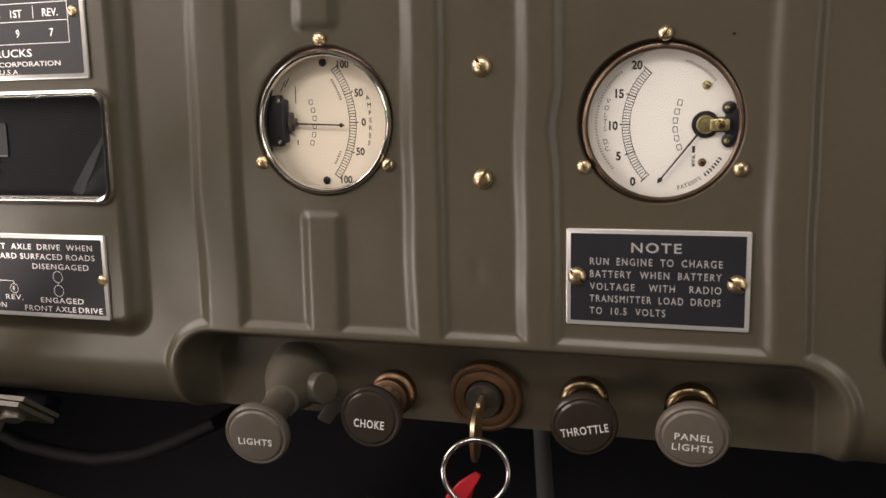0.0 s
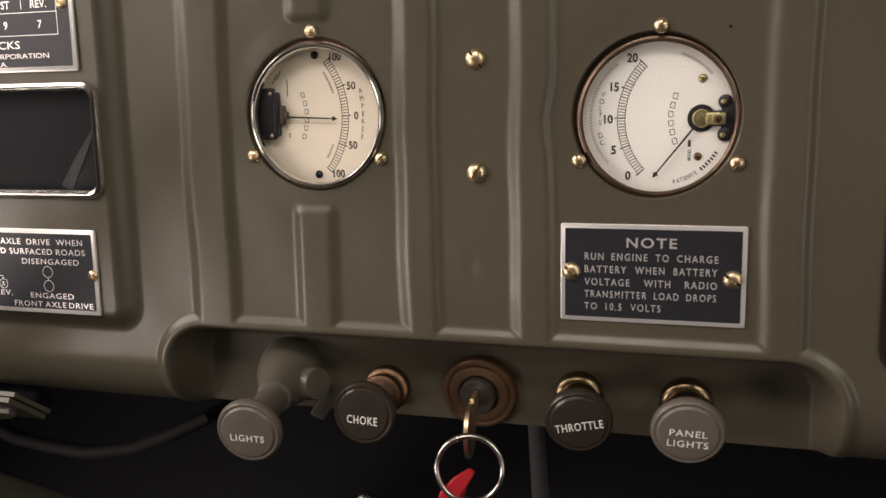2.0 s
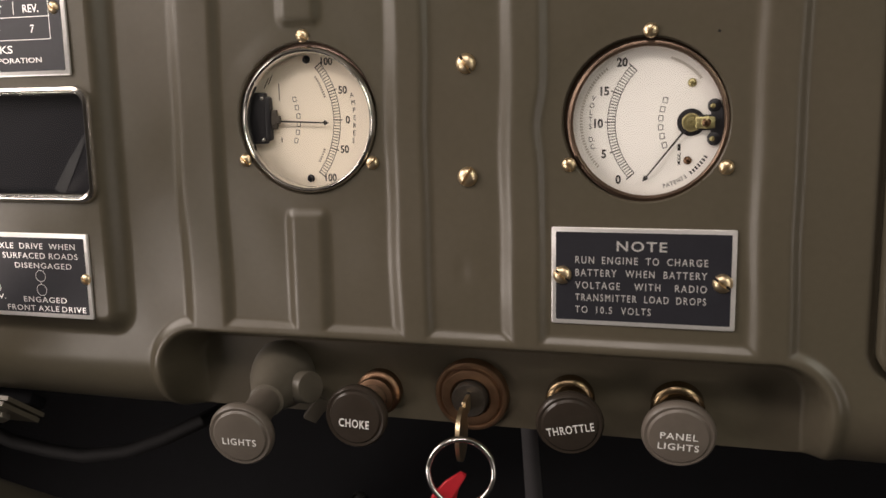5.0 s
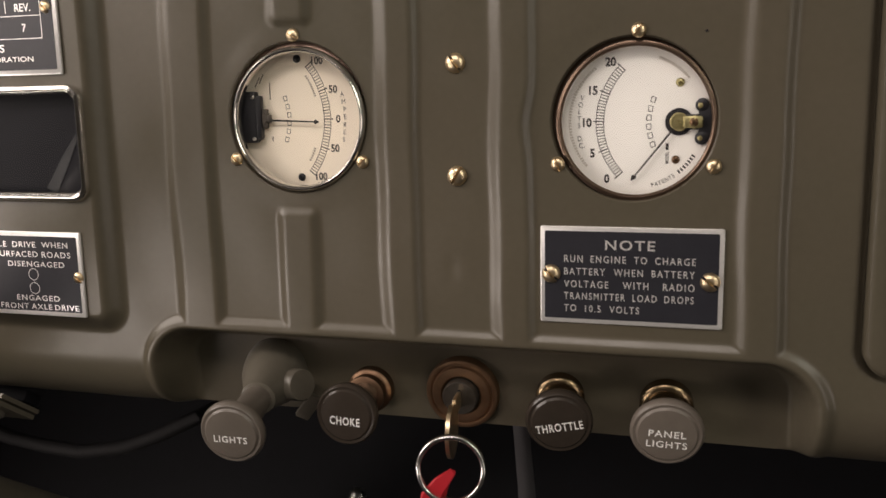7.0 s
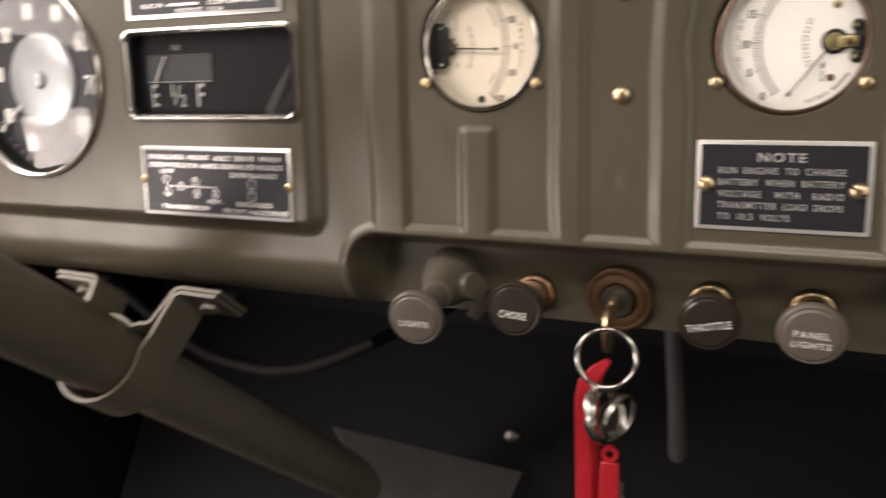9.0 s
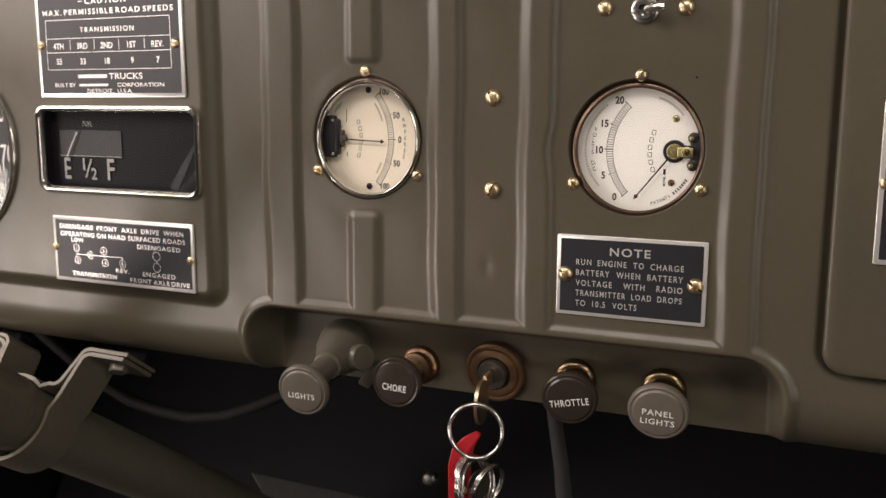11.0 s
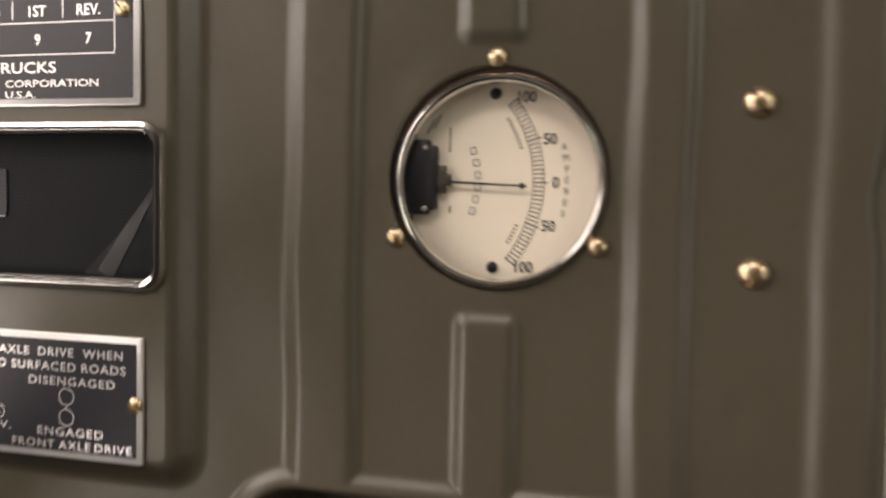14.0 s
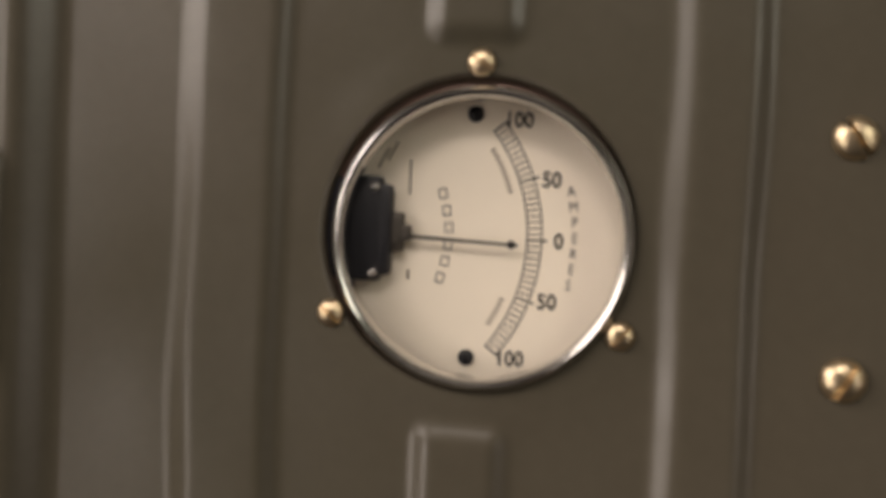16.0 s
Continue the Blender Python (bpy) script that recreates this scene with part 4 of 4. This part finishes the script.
split = thing("split_ring_bunch", Matrix.Translation((-0.0785, 0.3110, 0.8185)), "bunch of small steel split rings", "key ring")
for n, (off, nrm, r) in enumerate((((-0.0020, 0.000, 0.0005), (0.93, -0.20, 0.30), 0.0126), ((-0.0006, -0.001, 0.0), (0.95, -0.26, 0.26), 0.0132), ((0.0008, 0.001, -0.001), (0.92, -0.30, 0.22), 0.0126))):
    part("loop", hoop(off, nrm, r, 0.00095, 2, 40, 0.0014), CHROME, split)
part("loop", hoop((0.0058, 0.0030, -0.0012), (0.90, -0.36, -0.2), 0.0112, 0.0009, 2, 40, 0.0014), CHROME, split)
part("coin_disc", revolve(mms((0, 0.5), (7.2, 0.5), (7.6, 0), (7.2, -0.5), (0, -0.5)), 36, m=axis_frame((0.0024, 0.0025, -0.0018), (0.0024 + 0.88, 0.0025 - 0.46, 0.1))), LOCK_BARREL, split, "dark scuffed metal disc")


tag1 = thing("red_key_strap", Matrix.Translation((-0.0850, 0.3120, 0.8420)), "folded red vinyl key strap hanging from the ring", "key tag", "red key tags")
bm = strip([(0.0085, 0.0010, 0.0025), (0.0035, -0.0015, -0.0025), (-0.0010, -0.0020, -0.0085), (-0.0030, -0.0016, -0.0160), (-0.0032, -0.0010, -0.0300), (-0.0028, 0.0, -0.0500), (-0.0024, 0.0, -0.0720), (-0.0030, 0.0004, -0.0950)],
           [0.0030, 0.0066, 0.0078, 0.0072, 0.0070, 0.0074, 0.0078, 0.0080], 0.0022, twist=14)
part("strap_front", bm, RED, tag1)
bm = strip([(0.0080, 0.0025, 0.0020), (0.0035, 0.0028, -0.0045), (0.0005, 0.0028, -0.0140), (0.0005, 0.0030, -0.0400), (0.0010, 0.0034, -0.0900)], [0.003, 0.005, 0.006, 0.0065, 0.007], 0.0016, twist=30)
part("strap_back", bm, RED, tag1)
part("rivet", revolve(mms((0, 1.0), (1.6, 0.8), (2.2, 0)), 16, m=Matrix.Translation((0.0015, -0.0014, -0.0285)) @ pose(0, 0, 0, 90, 0, 0)), BRASS, tag1, "brass rivet")

tag2 = thing("red_key_fob", Matrix.Translation((-0.0752, 0.3125, 0.7985)), "red vinyl key fob with a punched hole", "key tag", "red key tags")
ringpts = [(0.0040 * math.cos(a), 0.0040 * math.sin(a)) for a in [2 * math.pi * i / 24 for i in range(24)]]
inner = [(0.0021 * math.cos(a), 0.0021 * math.sin(a)) for a in [2 * math.pi * i / 24 for i in range(24)]]
bm = loops([(inner, -0.0012), (inner, 0.0012), (ringpts, 0.0012), (ringpts, -0.0012), (inner, -0.0012)], cap_last=False)
bm.transform(pose(0, 0, 0, 90, 0, 12))
part("eyelet", bm, RED, tag2)
bm = strip([(0.0, 0.0, -0.0040), (0.0, 0.0, -0.0120), (0.0, 0.0005, -0.0300), (0.0005, 0.0010, -0.0600)], [0.0082, 0.0092, 0.0098, 0.0105], 0.0024, twist=12)
part("fob_body", bm, RED, tag2)
part("edge_wire", tube([(0.0062, 0.0, -0.0130), (0.0066, 0.0, -0.0350), (0.0068, 0.0005, -0.0600)], 0.0005, 8), STEEL, tag2, "thin steel edge")

# ---------------------------------------------------------------- steering column and its clamp
COL_AT, COL_DIR = Vector((-0.411, 0.350, 0.7800)), Vector((-0.055, 0.815, -0.577)).normalized()
CX = Vector((1, 0, 0))
CX = (CX - COL_DIR * CX.dot(COL_DIR)).normalized()
CY = COL_DIR.cross(CX) * -1
CY = CY if CY.z > 0 else -CY
COL_M = Matrix.Translation(COL_AT) @ Matrix((CX, CY, CX.cross(CY))).transposed().to_4x4()
SIGN = 1 if (CX.cross(CY)).dot(COL_DIR) > 0 else -1
column = thing("steering_column", COL_M, "olive painted steering column tube running down to the floor", "steering column")
part("upper_tube", revolve([(0.0225, -SIGN * 0.62), (0.0250, -SIGN * 0.62), (0.0250, -SIGN * 0.052), (0.0243, -SIGN * 0.0495), (0.0200, -SIGN * 0.0495)], 48), COLUMN, column)
part("lower_tube", revolve([(0.0232, -SIGN * 0.07), (0.0232, SIGN * 0.62)], 48, cap_end=True), COLUMN, column)

clamp = thing("column_clamp", COL_M, "two layer steel strap clamp round the steering column", "clamp")


def sheet(path, thick, z0, z1):
    """A bent strip: a profile in u, v with thickness, drawn out along the column."""
    bm = bmesh.new()
    pts = [Vector((u, v, 0)) for u, v in path]
    rows = []
    for i, p in enumerate(pts):
        d = (pts[min(i + 1, len(pts) - 1)] - pts[max(i - 1, 0)]).normalized()
        n = Vector((-d.y, d.x, 0))
        rows.append([bm.verts.new((q.x, q.y, z)) for q, z in ((p, z0), (p, z1), (p + n * thick, z1), (p + n * thick, z0))])
    for a, b in zip(rows, rows[1:]):
        for k in range(4):
            j = (k + 1) % 4
            bm.faces.new((a[k], a[j], b[j], b[k]))
    bm.faces.new(rows[0][::-1])
    bm.faces.new(rows[-1])
    bmesh.ops.recalc_face_normals(bm, faces=bm.faces)
    return bm


def arc(cx, cy, r, a0, a1, n):
    return [(cx + r * math.cos(radians(a0 + (a1 - a0) * i / n)), cy + r * math.sin(radians(a0 + (a1 - a0) * i / n))) for i in range(n + 1)]


UP = -SIGN * 0.031                                      # the clamp sits a little up the column
Zs = (UP - 0.0165, UP + 0.0165)
RU, RV = 0.0266, 0.0266


def oval(k, a0, a1, n):
    return [((RU + k) * math.cos(radians(a0 + (a1 - a0) * i / n)), (RV + k) * math.sin(radians(a0 + (a1 - a0) * i / n))) for i in range(n + 1)]


def strap(name, path, thick, label):
    bm = sheet(path, thick, *Zs)
    bmesh.ops.recalc_face_normals(bm, faces=bm.faces)
    part(name, bm, COLUMN, clamp, label)


lower = [(0.072, 0.0490)] + arc(0.046, 0.0410, 0.0080, 90, 168, 6) + [(0.0325, 0.0170)] + oval(0.0030, 14, -194, 28) + [(-0.0300, 0.0190)] + arc(-0.034, 0.0410, 0.0080, 12, 90, 6) + [(-0.060, 0.0490)]
strap("lower_strap", lower, 0.0026, "olive painted lower strap")
upper = [(0.074, 0.0522)] + arc(0.0445, 0.0442, 0.0080, 90, 162, 6) + arc(0.0245, 0.0305, 0.0055, -25, -110, 5) + oval(0.0008, 54, 122, 10) + arc(-0.0195, 0.0325, 0.0055, -70, -155, 5) + arc(-0.0325, 0.0442, 0.0080, 18, 90, 6) + [(-0.062, 0.0522)]
strap("upper_strap", upper, 0.0024, "olive painted upper strap")
BOLT = node_material("bolt_steel", 0.45, 0.5, (0.30, 0.27, 0.23), 0.15, 200)
for u in (-0.0470, 0.0580):
    hexa = bmesh.new()
    bmesh.ops.create_cone(hexa, cap_ends=True, segments=6, radius1=0.0066, radius2=0.0066, depth=0.0060)
    bmesh.ops.bevel(hexa, geom=hexa.edges[:], offset=0.0006, segments=1, affect="EDGES")
    hexa.transform(Matrix.Translation((u, 0.0452, UP)) @ pose(0, 0, 0, 90, 0, 12))
    part("bolt_head", hexa, BOLT, clamp, "hexagon bolt head")
for u in (-0.0490, 0.0610):
    bm = box((0.020, 0.0070, 0.014), (u, 0.0575, UP + SIGN * 0.012), 0.001)
    part("mount_block", bm, DEEP, clamp, "spacer block under the dashboard")

# ---------------------------------------------------------------- under the dashboard
hose = new("wiring_hose", to_mesh("wiring_hose", tube([(-0.671, 0.560, 0.786), (-0.616, 0.585, 0.728), (-0.581, 0.600, 0.702), (-0.551, 0.610, 0.692), (-0.511, 0.610, 0.690), (-0.461, 0.605, 0.701), (-0.421, 0.600, 0.718), (-0.386, 0.605, 0.735), (-0.363, 0.660, 0.744), (-0.351, 0.760, 0.751), (-0.351, 0.900, 0.756)], 0.0064, 14), RUBBER))
tagged(hose, "black rubber covered wiring hose sagging behind the dashboard", "hose")

rod = new("control_lever", to_mesh("control_lever", tube([(-0.0685, 0.405, 0.858), (-0.0715, 0.430, 0.820), (-0.0765, 0.470, 0.765), (-0.0795, 0.492, 0.726), (-0.0800, 0.495, 0.7215)], [0.0042, 0.0044, 0.0052, 0.0060, 0.0042], 16), GREY_CAB))
tagged(rod, "dark grey tapered control lever hanging below the dashboard", "lever")

for x, y, z in ((-0.321, 0.7905, 0.586), (0.103, 0.729, 0.6165)):
    bmn = revolve(mms((9.0, -3), (9.0, 2.0), (7.8, 5.0), (4.2, 7.0), (0, 7.5)), 24)
    b = new("firewall_bolt", to_mesh("firewall_bolt", bmn, STEEL))
    b.matrix_world = pose(x, y, z, 62, 0, 0)
    tagged(b, "bare steel bolt head on the black firewall", "bolt", "firewall bolts")

# sloping toe plate beside the pedals
toe = bmesh.new()
A, B = Vector((-0.431, 0.605, 0.645)), Vector((-0.318, 0.820, 0.528))
C, D = Vector((-0.318, 0.835, 0.30)), Vector((-0.363, 0.745, 0.32))
nrm = (B - A).cross(D - A).normalized() * 0.003
vs = [toe.verts.new(p) for p in (A, B, C, D)] + [toe.verts.new(p + nrm) for p in (A, B, C, D)]
for f in ((0, 1, 2, 3), (7, 6, 5, 4), (0, 4, 5, 1), (1, 5, 6, 2), (2, 6, 7, 3), (3, 7, 4, 0)):
    toe.faces.new([vs[i] for i in f])
bmesh.ops.recalc_face_normals(toe, faces=toe.faces)
tagged(new("toe_plate", to_mesh("toe_plate", toe, GREY_TOE, False)), "dark grey sheet metal toe plate in the footwell", "panel", kind="structure")


# ---------------------------------------------------------------- cab and garage shell
def wall(name, size, at, material, label, rot=None):
    ob = new(name, to_mesh(name, box(size, bevel=0.004), material))
    ob.matrix_world = Matrix.Translation(at) @ (rot or Matrix.Identity(4))
    return tagged(ob, label, "wall", kind="structure")


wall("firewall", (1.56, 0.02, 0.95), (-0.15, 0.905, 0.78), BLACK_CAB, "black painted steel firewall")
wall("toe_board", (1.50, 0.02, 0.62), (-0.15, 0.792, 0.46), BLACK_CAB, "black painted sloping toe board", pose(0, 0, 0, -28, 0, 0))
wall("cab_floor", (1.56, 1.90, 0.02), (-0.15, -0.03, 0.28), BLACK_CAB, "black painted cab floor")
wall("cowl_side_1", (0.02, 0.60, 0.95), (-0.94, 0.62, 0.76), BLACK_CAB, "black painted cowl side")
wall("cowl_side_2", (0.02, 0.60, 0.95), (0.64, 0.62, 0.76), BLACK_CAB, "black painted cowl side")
wall("floor", (6.0, 6.0, 0.10), (0, 0, -0.35), CONCRETE, "grey concrete garage floor")
wall("ceiling", (6.0, 6.0, 0.10), (0, 0, 2.60), WALL_PAINT, "pale painted garage ceiling")
wall("wall_north", (6.0, 0.10, 2.85), (0, 3.05, 1.125), WALL_PAINT, "pale painted garage wall")
wall("wall_south", (6.0, 0.10, 2.85), (0, -3.05, 1.125), WALL_PAINT, "pale painted garage wall")
wall("wall_west", (0.10, 6.0, 2.85), (-3.05, 0, 1.125), WALL_PAINT, "pale painted garage wall")
wall("wall_east", (0.10, 6.0, 2.85), (3.05, 0, 1.125), WALL_PAINT, "pale painted garage wall")
